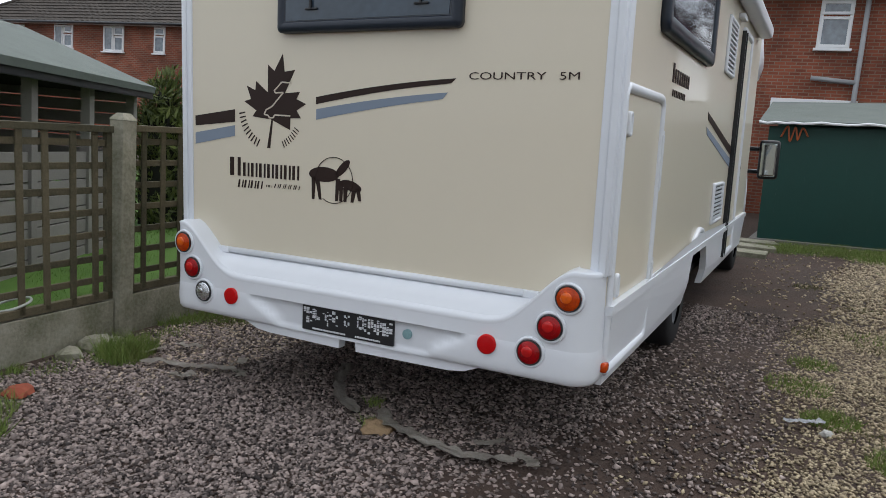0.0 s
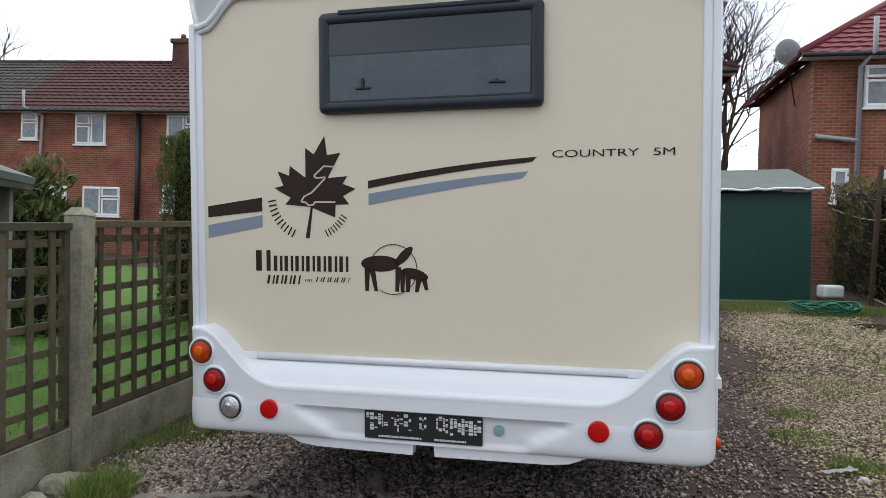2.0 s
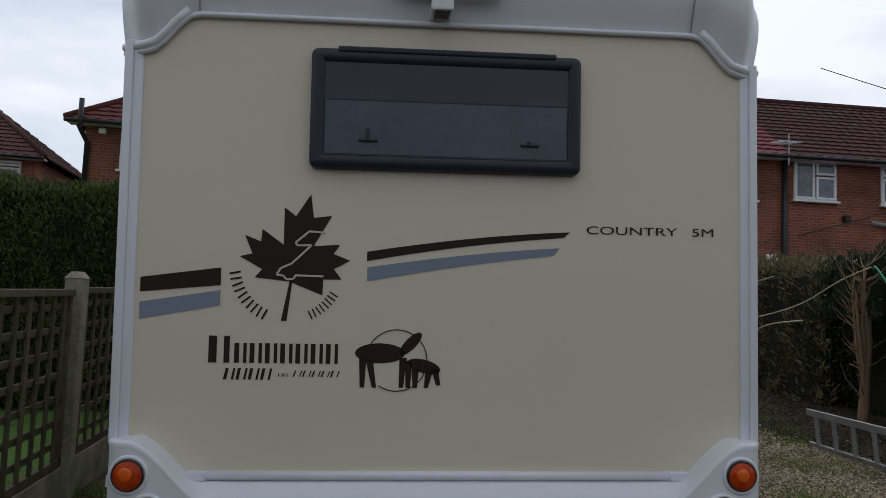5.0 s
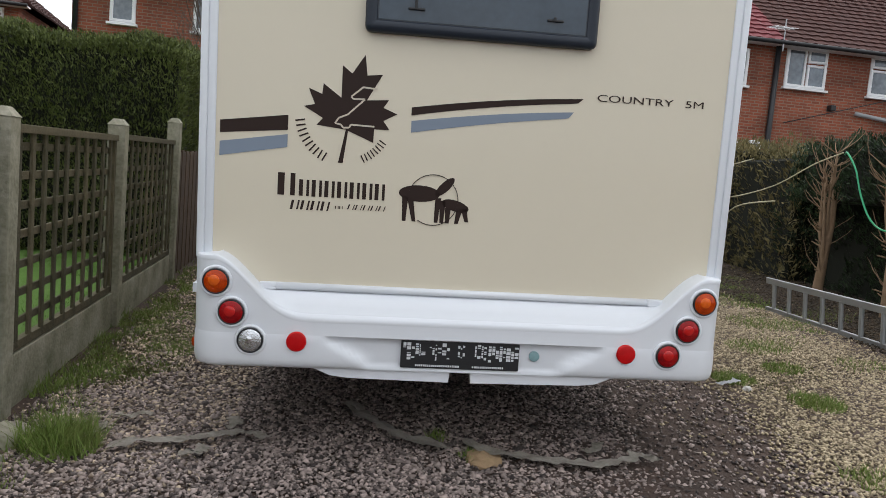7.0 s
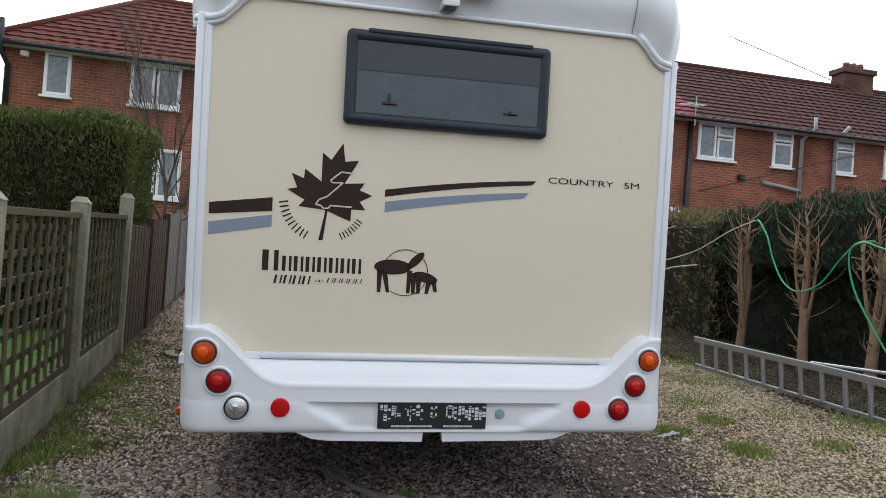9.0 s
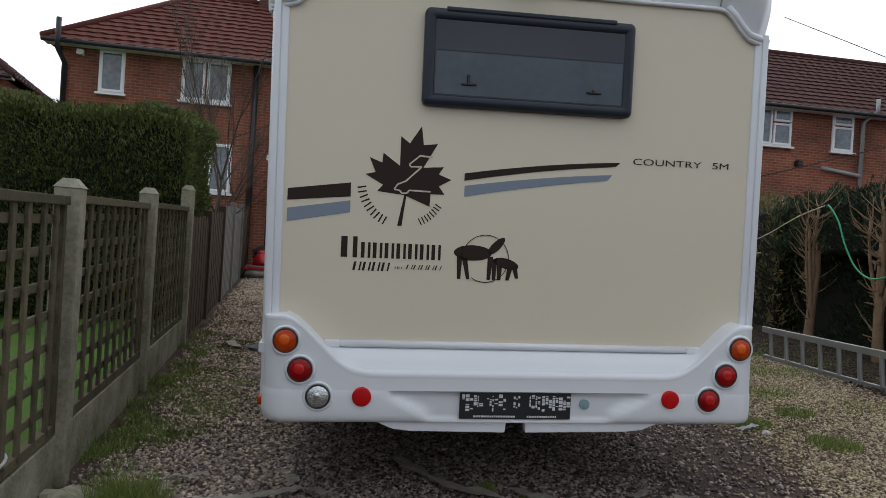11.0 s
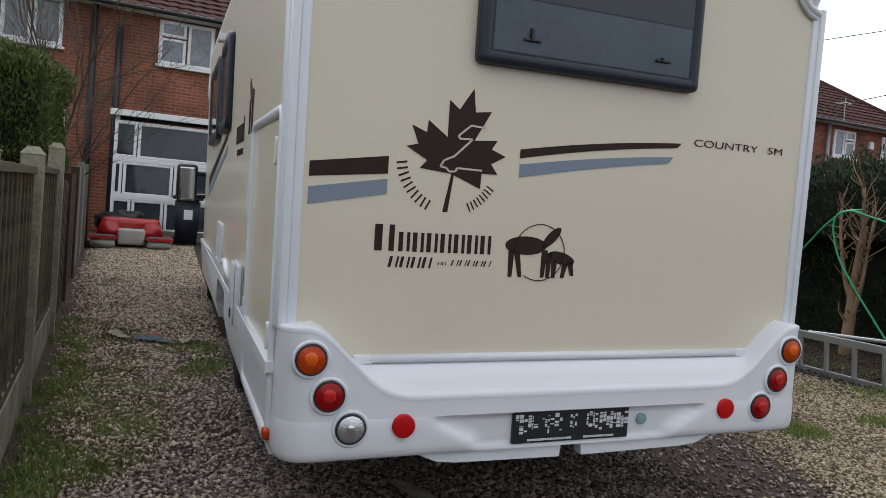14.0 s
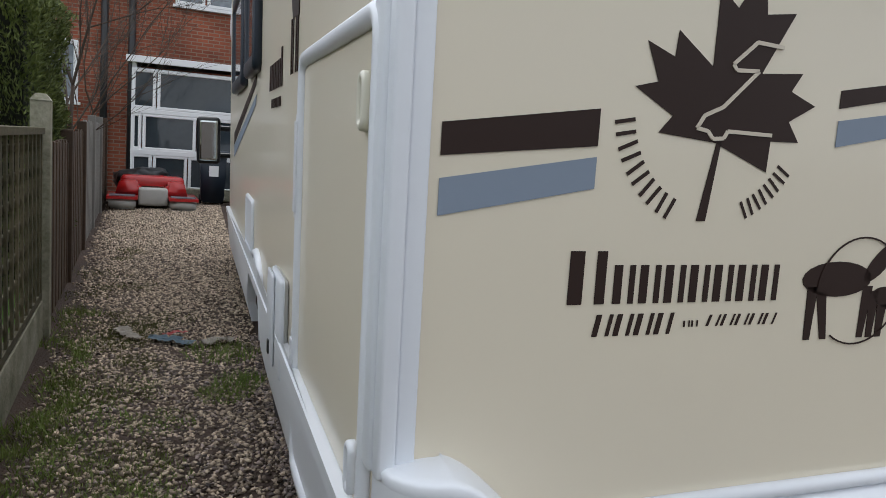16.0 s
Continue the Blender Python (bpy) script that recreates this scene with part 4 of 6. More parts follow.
def trellis(y0, y1, zt=1.39):
    """Square trellis of rough slats in a frame; local x runs along the fence."""
    L = y1 - y0
    t = thing("trellis_panel", "weathered wooden square trellis fence panel", "fence panel", bay_matrix(y0, y1), "panels of the drive fence")
    z0 = 0.28
    part("top_rail", box(0.065, L - 0.065, -0.034, 0.034, zt - 0.03, zt + 0.012, 0.004), WOOD, t)
    part("bottom_rail", box(0.065, L - 0.065, -0.020, 0.020, z0, z0 + 0.05, 0.004), WOOD, t)
    for x in (0.068, L - 0.108):
        part("stile", box(x, x + 0.04, -0.02, 0.02, z0, zt, 0.003), WOOD, t)
    rnd = random.Random(int(y0 * 10))
    n = 10
    for k in range(n):
        x = 0.11 + (L - 0.22) * (k + 0.5) / n
        ob = part("slat", box(-0.021, 0.021, -0.020, -0.004, z0 + 0.01, zt - 0.01, 0.003, 1), WOOD, t)
        ob.matrix_basis = pose(x + rnd.uniform(-0.006, 0.006), 0, 0, 0, rnd.uniform(-0.4, 0.4), 0)
    m = 7
    for k in range(m):
        z = z0 + 0.06 + (zt - z0 - 0.08) * (k + 0.5) / m
        ob = part("slat", box(0.09, L - 0.09, -0.003, 0.013, -0.021, 0.021, 0.003, 1), WOOD, t)
        ob.matrix_basis = pose(0, 0, z + rnd.uniform(-0.006, 0.006), 0, rnd.uniform(-0.25, 0.25), 0)
    return t


for a, b in zip(posts_y, posts_y[1:]):
    gravel_board(a, b)
    trellis(a, b)


def board_fence(y0, y1, h, m, label, n, cap=True, x_off=0.0):
    L = math.hypot(y1 - y0, fence_x(y1) - fence_x(y0))
    t = thing("board_fence_panel", label, "fence panel", Matrix.Translation((x_off, 0, 0)) @ bay_matrix(y0, y1), "board panels of the drive fence")
    rnd = random.Random(int(y0 * 7) + 3)
    for z in (0.25, h - 0.25):
        part("rail", box(0.0, L, 0.012, 0.05, z - 0.035, z + 0.035, 0.004), m, t)
    for k in range(n):
        x = L * k / n
        part("board", box(x + 0.004, x + L / n - 0.004 + 0.012, -0.012 - 0.006 * (k % 2), 0.012, -0.1, h + rnd.uniform(-0.02, 0.02), 0.003, 1), m, t)
    part("fence_stake", box(L - 0.05, L + 0.05, -0.05, 0.05, -0.2, h + 0.10, 0.01), m, t)
    return t


board_fence(4.26, 6.06, 1.28, WOODB, "dark brown close-boarded fence panel", 16)
board_fence(6.06, 7.86, 1.36, WOODB, "dark brown close-boarded fence panel", 16)
board_fence(7.86, 9.7, 1.45, WOODG, "grey weathered close-boarded fence panel", 15)
board_fence(9.7, 11.7, 1.45, WOODG, "grey weathered close-boarded fence panel", 15)
board_fence(11.7, 13.6, 1.45, WOODB, "dark brown close-boarded fence panel", 15)


hoop = part("plastic_hoop", tube([(0.105 * math.cos(t), 0.105 * math.sin(t), 0.0) for t in [2 * math.pi * k / 28 for k in range(29)]], 0.008, 8, cap=False), mat("grey_white_hoop", (0.42, 0.43, 0.40), 0.5, var=0.4, scale=12), None, "", True)
hoop.matrix_basis = pose(-2.20, -0.36, 0.27, 14, -8, 10)
tagged(hoop, "pale plastic hoop resting on the gravel board", "hoop")


# ---------- houses ----------
def tiled_slope(p0, p1, q0, q1, m, name, parent, courses, label=""):
    """A roof slope of stepped tile courses between the eave p0-p1 and the ridge q0-q1."""
    bm = bmesh.new()
    p0, p1, q0, q1 = map(Vector, (p0, p1, q0, q1))
    nrm = (p1 - p0).cross(q0 - p0).normalized()
    if nrm.z < 0:
        nrm = -nrm
    for c in range(courses):
        a, b = c / courses, (c + 1.12) / courses
        L0, R0 = p0.lerp(q0, a), p1.lerp(q1, a)
        b = min(b, 1.0)
        L1, R1 = p0.lerp(q0, b), p1.lerp(q1, b)
        w = (R0 - L0).length
        n = max(1, int(w / 0.30))
        for k in range(n):
            u0, u1 = k / n, (k + 1) / n
            A, B, C, D = L0.lerp(R0, u0), L0.lerp(R0, u1), L1.lerp(R1, u1), L1.lerp(R1, u0)
            M0, M1 = A.lerp(B, 0.55), D.lerp(C, 0.55)
            up, rise = nrm * 0.050, nrm * 0.022
            vs = [bm.verts.new(v) for v in (A + up, M0 + up + rise, B + up, C + nrm * 0.012, M1 + nrm * 0.012 + rise, D + nrm * 0.012, A, B)]
            bm.faces.new((vs[0], vs[1], vs[4], vs[5]))
            bm.faces.new((vs[1], vs[2], vs[3], vs[4]))
            bm.faces.new((vs[6], vs[7], vs[2], vs[1], vs[0]))
    bmesh.ops.recalc_face_normals(bm, faces=bm.faces[:])
    return part(name, bm, m, parent, label)


def house_window(parent, x0, x1, z0, z1, y, layout):
    """A white framed window on a wall facing -y; layout: list of (u0, u1, v0, v1) panes."""
    w = part("window", ring_frame(x0, x1, z0, z1, 0.07, y - 0.035, y + 0.06, 0.005, 1), UPVC, parent, "white plastic framed window")
    part("window_sill", box(x0 - 0.05, x1 + 0.05, y - 0.11, y + 0.02, z0 - 0.06, z0 - 0.003, 0.006), UPVC, w, "white sill")
    for u0, u1, v0, v1 in layout:
        a0, a1, b0, b1 = x0 + (x1 - x0) * u0, x0 + (x1 - x0) * u1, z0 + (z1 - z0) * v0, z0 + (z1 - z0) * v1
        part("sash", ring_frame(a0 + 0.02, a1 - 0.02, b0 + 0.02, b1 - 0.02, 0.065, y - 0.05, y + 0.02, 0.005, 1), UPVC, w)
        part("pane", box(a0 + 0.03, a1 - 0.03, y - 0.018, y - 0.010, b0 + 0.03, b1 - 0.03), WGLASS, w, "reflecting glass pane")
    return w


TWO = [(0, 0.5, 0, 1), (0.5, 1, 0, 0.62), (0.5, 1, 0.62, 1)]
TWOB = [(0, 0.5, 0, 0.62), (0, 0.5, 0.62, 1), (0.5, 1, 0, 1)]
ONE = [(0, 1, 0, 0.68), (0, 1, 0.68, 1)]
PLAIN2 = [(0, 0.5, 0, 1), (0.5, 1, 0, 1)]
FULL = [(0, 1, 0, 1)]


def brick_house(m, L, D, zg, ze, zr, ups, hip_l, hip_r, roofs, label, name="brick_house"):
    """A brick house in local axes: front wall on y = 0 facing -y, x from 0 to L. hip_l, hip_r: how far the ridge stops short. ups: windows. roofs: (x0, x1, material)."""
    h = thing(name, label, "house", m, "brick houses beyond the drive")
    y_r = D / 2
    # front wall with openings left behind the windows is a solid thick slab with reveals formed by the frames
    part("wall", box(0, L, 0, 0.25, zg - 0.6, ze, 0.0), BRICKX, h, "red brick front wall")
    part("wall", box(0, 0.25, 0.25, D - 0.25, zg - 0.6, ze), BRICKY, h, "red brick side wall")
    part("wall", box(L - 0.25, L, 0.25, D - 0.25, zg - 0.6, ze), BRICKY, h, "red brick side wall")
    part("wall", box(0, L, D - 0.25, D, zg - 0.6, ze), BRICKX, h, "red brick back wall")
    o = 0.35
    xl, xr = (hip_l if hip_l else -0.1), (L - hip_r if hip_r else L + 0.1)
    el, er = (-o if hip_l else -0.1), (L + o if hip_r else L + 0.1)
    for x0, x1, rm in roofs:
        a, b = max(x0, el), min(x1, er)
        if x0 <= 0:
            a = el
        if x1 >= L:
            b = er
        qa, qb = max(a, xl) if x0 <= 0 else a, min(b, xr) if x1 >= L else b
        for sy, ye in ((1, -o), (-1, D + o)):
            tiled_slope((a, ye, ze), (b, ye, ze), (qa, y_r, zr), (qb, y_r, zr), rm, "roof", h, 15, "tiled roof slope")
        if x0 <= 0 and hip_l:
            tiled_slope((el, -o, ze), (el, D + o, ze), (xl, y_r, zr), (xl, y_r + 0.02, zr), rm, "roof", h, 15, "tiled roof hip")
            part("hip_ridge", tube([(el, -o, ze + 0.05), (xl, y_r, zr + 0.05)], 0.09, 8), rm, h, "", True)
        if x1 >= L and hip_r:
            tiled_slope((er, -o, ze), (er, D + o, ze), (xr, y_r, zr), (xr, y_r + 0.02, zr), rm, "roof", h, 15, "tiled roof hip")
            part("hip_ridge", tube([(er, -o, ze + 0.05), (xr, y_r, zr + 0.05)], 0.09, 8), rm, h, "", True)
        part("ridge", tube([(qa, y_r, zr + 0.03), (qb, y_r, zr + 0.03)], 0.10, 8), rm, h, "ridge tiles", True)
    part("soffit", box(el + 0.02, er - 0.02, -o + 0.03, 0.0, ze - 0.06, ze - 0.02), UPVC, h, "white soffit board")
    part("gutter", tube([(el, -o - 0.05, ze - 0.02), (er, -o - 0.05, ze - 0.02)], 0.055, 8), BLACKP, h, "black gutter", True)
    for x0, x1, z0, z1, lay in ups:
        house_window(h, x0, x1, z0, z1, -0.004, lay)
    return h


def chimney(h, x, y, z0, z1, pots=2, w=0.45):
    c = part("chimney", box(x - w, x + w, y - 0.3, y + 0.3, z0, z1, 0.0), BRICKC, h, "brick chimney stack")
    part("corbel", box(x - w - 0.07, x + w + 0.07, y - 0.37, y + 0.37, z1, z1 + 0.18, 0.02), BRICKC, c)
    for k in range(pots):
        px = x + w * (1.1 * (k + 0.5) / pots - 0.55) * 1.3
        part("chimney_pot", tube([(px, y, z1 + 0.18), (px, y, z1 + 0.42)], 0.13, 12, r1=0.10), BRICKC, c, "clay chimney pot", True)


def pipe(h, pts, r=0.055, m=GREYPIPE):
    part("downpipe", tube(pts, r, 10), m, h, "grey downpipe", True)


ZG = 0.45


def along(x0, deg):
    """Place along a wall that starts at x0 and runs off at an angle, for a given world x."""
    return lambda x: (x - x0) / math.cos(radians(deg))


# the pair of houses straight ahead, with the lean-to
fl = along(-7.85, 3.5)
front = brick_house(pose(-7.85, 14.945, 0, 0, 0, 3.5), fl(2.9), 5.8, ZG, 5.50, 7.90,
                    [(fl(-7.01), fl(-6.42), 4.42, 5.46, FULL), (fl(-5.11), fl(-3.94), 4.42, 5.46, PLAIN2), (fl(-2.01), fl(-0.80), 4.38, 5.39, TWOB),
                     (fl(1.36), fl(2.02), 4.28, 5.32, ONE), (fl(-4.95), fl(-3.80), 2.2, 3.42, PLAIN2)],
                    2.65, 4.1, [(0, fl(-3.05), TILER), (fl(-3.05), fl(2.9), TILEB)], "pair of red brick houses with a hipped tiled roof", "brick_house")
chimney(front, fl(-3.15), 2.9, 7.5, 8.32, w=0.42)
pipe(front, [(0.02, -0.42, 6.0), (0.02, -0.42, 5.3), (0.10, -0.08, 5.0), (0.10, -0.08, 0.5)], 0.06, BLACKP)
pipe(front, [(fl(-3.33), -0.10, 5.5), (fl(-3.33), -0.10, 0.5)], 0.07, BLACKP)
pipe(front, [(fl(-2.82), -0.10, 5.1), (fl(-2.82), -0.10, 0.5)], 0.07, BLACKP)
pipe(front, [(fl(2.26), -0.10, 5.5), (fl(2.26), -0.10, 0.5)])
pipe(front, [(fl(1.35), -0.10, 3.62), (fl(2.26), -0.10, 3.54)])
part("wall_lamp", box(fl(-7.50), fl(-7.34), -0.16, 0.0, 5.25, 5.38, 0.02), UPVC, front, "small floodlight under the eaves")
part("rendered_band", box(fl(0.6), fl(2.35), -0.06, -0.002, 2.86, 3.16, 0.01), UPVC, front, "white painted lean-to edge")

# the row of houses to the right
rl = along(4.80, 1.5)
right = brick_house(pose(4.80, 14.69, 0, 0, 0, 1.5), rl(22.6), 5.8, ZG, 5.60, 8.0,
                    [(rl(5.83), rl(6.40), 4.47, 5.41, ONE), (rl(7.73), rl(8.88), 4.47, 5.41, PLAIN2), (rl(9.90), rl(11.06), 4.56, 5.59, TWO), (rl(12.29), rl(12.96), 4.55, 5.59, ONE),
                     (rl(14.37), rl(15.04), 4.55, 5.58, ONE), (rl(16.09), rl(17.15), 4.58, 5.58, TWOB), (rl(18.68), rl(19.69), 4.52, 5.42, TWO), (rl(20.99), rl(22.0), 4.52, 5.42, TWO),
                     (rl(5.24), rl(5.60), 2.35, 3.11, FULL), (rl(6.29), rl(7.45), 2.1, 3.09, PLAIN2), (rl(8.17), rl(8.91), 2.3, 3.03, FULL), (rl(9.16), rl(9.51), 2.5, 3.11, FULL), (rl(10.6), rl(11.7), 2.0, 3.1, TWO)],
                    3.05, 2.9, [(0, rl(9.65), TILEP), (rl(9.65), rl(22.6), TILEB)], "row of red brick houses with hipped tiled roofs", "brick_house")
chimney(right, rl(9.55), 2.9, 7.6, 8.48, 3, 0.46)
chimney(right, rl(17.4), 2.9, 7.6, 8.48, 3, 0.58)
pipe(right, [(rl(5.89), -0.46, 6.35), (rl(5.89), -0.46, 5.62), (rl(5.73), -0.10, 5.35), (rl(5.73), -0.10, 0.5)])
pipe(right, [(0.05, -0.10, 3.82), (rl(5.73), -0.10, 3.72)])
pipe(right, [(rl(9.62), -0.08, 5.55), (rl(9.62), -0.08, 0.5)], 0.07, BLACKP)
pipe(right, [(rl(13.30), -0.46, 6.0), (rl(13.30), -0.46, 5.66), (rl(13.18), -0.10, 5.4), (rl(13.18), -0.10, 0.5)])
pipe(right, [(rl(14.45), -0.46, 5.85), (rl(14.31), -0.10, 5.5), (rl(14.31), -0.10, 0.5)])
pipe(right, [(rl(18.35), -0.10, 5.55), (rl(18.35), -0.10, 0.5)])
pipe(right, [(rl(11.98), -0.10, 4.05), (rl(13.18), -0.10, 3.92)])
part("wall_lamp", box(rl(11.21), rl(11.36), -0.18, 0.0, 4.05, 4.20, 0.02), BLACKP, right, "small floodlight")
part("alarm_box", box(rl(6.95), rl(7.19), -0.10, 0.0, 4.95, 5.28, 0.03), UPVC, right, "pale alarm box")
part("alarm_box", box(rl(20.33), rl(20.52), -0.10, 0.0, 4.92, 5.18, 0.03), UPVC, right, "pale alarm box")

# a further house at the end of the row
el = along(24.2, 1.5)
brick_house(pose(24.2, 15.2, 0, 0, 0, 1.5), el(33.0), 5.8, ZG, 5.55, 8.0, [(el(25.2), el(26.3), 4.5, 5.45, TWO), (el(28.2), el(29.3), 4.5, 5.45, TWO)],
            2.9, 2.9, [(0, el(33.0), TILER)], "red brick house with a red hipped roof beyond the row", "brick_house")

# the row of houses to the left
ll = along(-33.0, 8.0)
left = brick_house(pose(-33.0, 16.64, 0, 0, 0, 8.0), ll(-11.3), 7.0, ZG, 5.42, 8.0,
                   [(ll(-30.9), ll(-29.9), 4.3, 5.3, TWO), (ll(-28.2), ll(-27.15), 4.4, 5.34, TWO), (ll(-25.5), ll(-24.42), 4.3, 5.34, TWO), (ll(-22.89), ll(-22.33), 4.3, 5.34, ONE), (ll(-20.60), ll(-19.95), 4.4, 5.36, ONE),
                    (ll(-18.52), ll(-17.36), 4.25, 5.36, TWOB), (ll(-15.09), ll(-13.75), 4.34, 5.34, TWO), (ll(-12.35), ll(-11.67), 4.70, 5.31, ONE),
                    (ll(-19.92), ll(-18.80), 1.7, 2.74, TWO), (ll(-18.19), ll(-16.78), 1.7, 2.74, TWO), (ll(-15.2), ll(-14.2), 1.9, 2.9, TWO)],
                   3.0, 3.0, [(0, ll(-21.0), TILEG), (ll(-21.0), ll(-11.3), TILEB)], "row of red brick houses with a brown tiled roof", "brick_house")
chimney(left, ll(-16.1), 3.5, 7.5, 8.75, 2, 0.50)
chimney(left, ll(-26.1), 3.5, 7.5, 8.55, 2, 0.6)
pipe(left, [(ll(-20.2), -0.46, 6.1), (ll(-20.2), -0.46, 5.5), (ll(-19.72), -0.10, 5.25), (ll(-19.80), -0.10, 3.3), (ll(-20.1), -0.10, 3.1), (ll(-20.1), -0.10, 0.5)])
pipe(left, [(ll(-16.10), -0.10, 5.4), (ll(-16.10), -0.10, 0.5)], 0.09, BLACKP)

# lean-to conservatory on the front of the pair
def conservatory():
    y = 14.35
    c = thing("conservatory", "white glazed lean-to porch on the back of the brick house", "conservatory", Matrix.Translation((0.35, -0.12, -0.09)))
    x0, x1, z0, z1 = -3.08, -0.55, 0.66, 3.12
    part("roof", slab([(x0 - 0.1, y - 0.12), (x1 + 0.1, y - 0.12), (x1 + 0.1, 15.4), (x0 - 0.1, 15.4)], 0.07, "z", z1 + 0.02), FELT, c, "grey lean-to roof")
    part("fascia", box(x0 - 0.1, x1 + 0.1, y - 0.14, y - 0.08, z1 - 0.03, z1 + 0.10, 0.01), UPVC, c, "white fascia board")
    for a, b, lay in ((0.66, 1.36, [(0.0, 0.16, 0, 1), (0.16, 0.42, 0, 1), (0.42, 0.62, 0, 1), (0.62, 1, 0, 1)]), (1.40, 2.15, [(0.0, 0.08, 0, 1), (0.08, 0.48, 0, 1), (0.48, 0.80, 0, 1), (0.80, 1.0, 0, 1)]),
                      (2.20, 3.0, [(0.0, 0.18, 0, 1), (0.18, 1.0, 0, 1)])):
        fr = part("window_frame", ring_frame(x0, x1, a, b, 0.06, y - 0.03, y + 0.05, 0.004, 1), UPVC, c, "white window frame")
        for u0, u1, v0, v1 in lay:
            p0, p1 = x0 + (x1 - x0) * u0, x0 + (x1 - x0) * u1
            part("sash", ring_frame(p0 + 0.01, p1 - 0.01, a + 0.02, b - 0.02, 0.06, y - 0.045, y + 0.03, 0.004, 1), UPVC, fr)
            part("pane", box(p0 + 0.03, p1 - 0.03, y - 0.01, y - 0.004, a + 0.04, b - 0.04), DGLASS, fr, "reflecting glass pane")
    part("rail", box(x0, x1, y - 0.05, y + 0.05, 2.13, 2.22, 0.01), UPVC, c)
    part("rail", box(x0, x1, y - 0.05, y + 0.05, 1.33, 1.43, 0.01), UPVC, c)
    part("end_wall", box(x0, x0 + 0.08, y + 0.052, 15.39, 0.4, z1), UPVC, c, "white end wall")
    part("end_wall", box(x1 - 0.08, x1, y + 0.052, 15.39, 0.4, z1), UPVC, c, "white end wall")
    part("floor_slab", box(x0 - 0.1, x1 + 0.2, y - 0.35, y - 0.06, 0.5, 0.72, 0.02), CONC, c, "concrete step")


conservatory()


# ---------- green shed ----------
def green_shed():
    s = thing("green_shed", "green painted sheet metal shed with a felted roof", "shed", pose(1.08, 9.78, gz(1.05, 9.8), 0, -1.43, 0))
    W, D, Hh = 2.68, 2.2, 1.84
    for k in range(14):
        a, b = W * k / 14, W * (k + 1) / 14
        part("panel", box(a - 0.006, b + 0.006, -0.012 + 0.004 * (k % 2), 0.02 + 0.002 * (k % 2), 0.05, Hh), GREENM, s)
    part("side_wall", box(0.0, 0.03, 0.02, D, 0.05, Hh), GREENM, s)
    part("side_wall", box(W - 0.03, W, 0.02, D, 0.05, Hh), GREENM, s)
    part("back_wall", box(0.0, W, D, D + 0.03, 0.05, Hh + 0.5), GREENM, s)
    part("plinth", box(-0.12, W + 0.1, -0.14, D + 0.05, -0.2, 0.05, 0.015), WOODG, s, "timber base")
    rf = slab([(-0.18, Hh + 0.02), (D + 0.2, Hh + 0.56), (D + 0.2, Hh + 0.61), (-0.18, Hh + 0.07)], W + 0.3, "x", -0.15)
    part("roof", rf, FELT, s, "grey felted roof")
    rnd = random.Random(2)
    edge = [(-0.15 + (W + 0.3) * k / 24, -0.19 + rnd.uniform(-0.01, 0.01), Hh + 0.045 + rnd.uniform(-0.014, 0.014)) for k in range(25)]
    part("roof_edge", tube(edge, 0.020, 6), UPVC, s, "torn white roof edging")
    return s


green_shed()

# ---------- old summerhouse behind the trellis ----------
def summerhouse():
    s = thing("summerhouse", "old grey boarded summerhouse with a felted roof and open front", "shed", pose(-3.44, -0.70, gz(-4.4, 1.2), 0, 0, 118))
    W, D, Hh = 4.2, 2.6, 1.80
    for k in range(8):
        z = 0.14 * k
        part("board", box(0, W, -0.02, 0.02, z + 0.010, z + 0.138, 0.004, 1), WOODG, s)
    for k in range(5):
        x = W * k / 4
        part("post", box(x - 0.05, x + 0.05, -0.05, 0.05, 0, Hh, 0.006), WOODG, s, "grey post")
    for k in range(13):
        z = 0.14 * k
        part("board", box(W - 0.02, W + 0.02, 0.03, D, z + 0.010, z + 0.138, 0.004, 1), WOODG, s)
    # back wall and added ceiling painted near black: the shade behind the openings
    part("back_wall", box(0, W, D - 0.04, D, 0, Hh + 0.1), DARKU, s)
    part("shaded_ceiling", box(0.05, W - 0.05, 0.05, D - 0.1, Hh - 0.02, Hh + 0.02), DARKU, s)
    part("gable", slab([(-0.05, Hh), (D + 0.05, Hh), (D / 2, Hh + 0.50)], 0.03, "x", W - 0.01), WOODG, s, "boarded gable end")
    part("fascia", box(-0.3, W + 0.14, -0.20, -0.16, Hh - 0.05, Hh + 0.09, 0.006), BLACKP, s, "dark fascia board")
    part("roof", slab([(-0.22, Hh + 0.02), (D / 2, Hh + 0.60), (D / 2, Hh + 0.66), (-0.24, Hh + 0.09)], W + 0.42, "x", -0.3), FELT, s, "green-grey felt roof")
    part("roof", slab([(D / 2, Hh + 0.60), (D + 0.2, Hh + 0.02), (D + 0.22, Hh + 0.08), (D / 2, Hh + 0.66)], W + 0.42, "x", -0.3), FELT, s, "green-grey felt roof")


summerhouse()


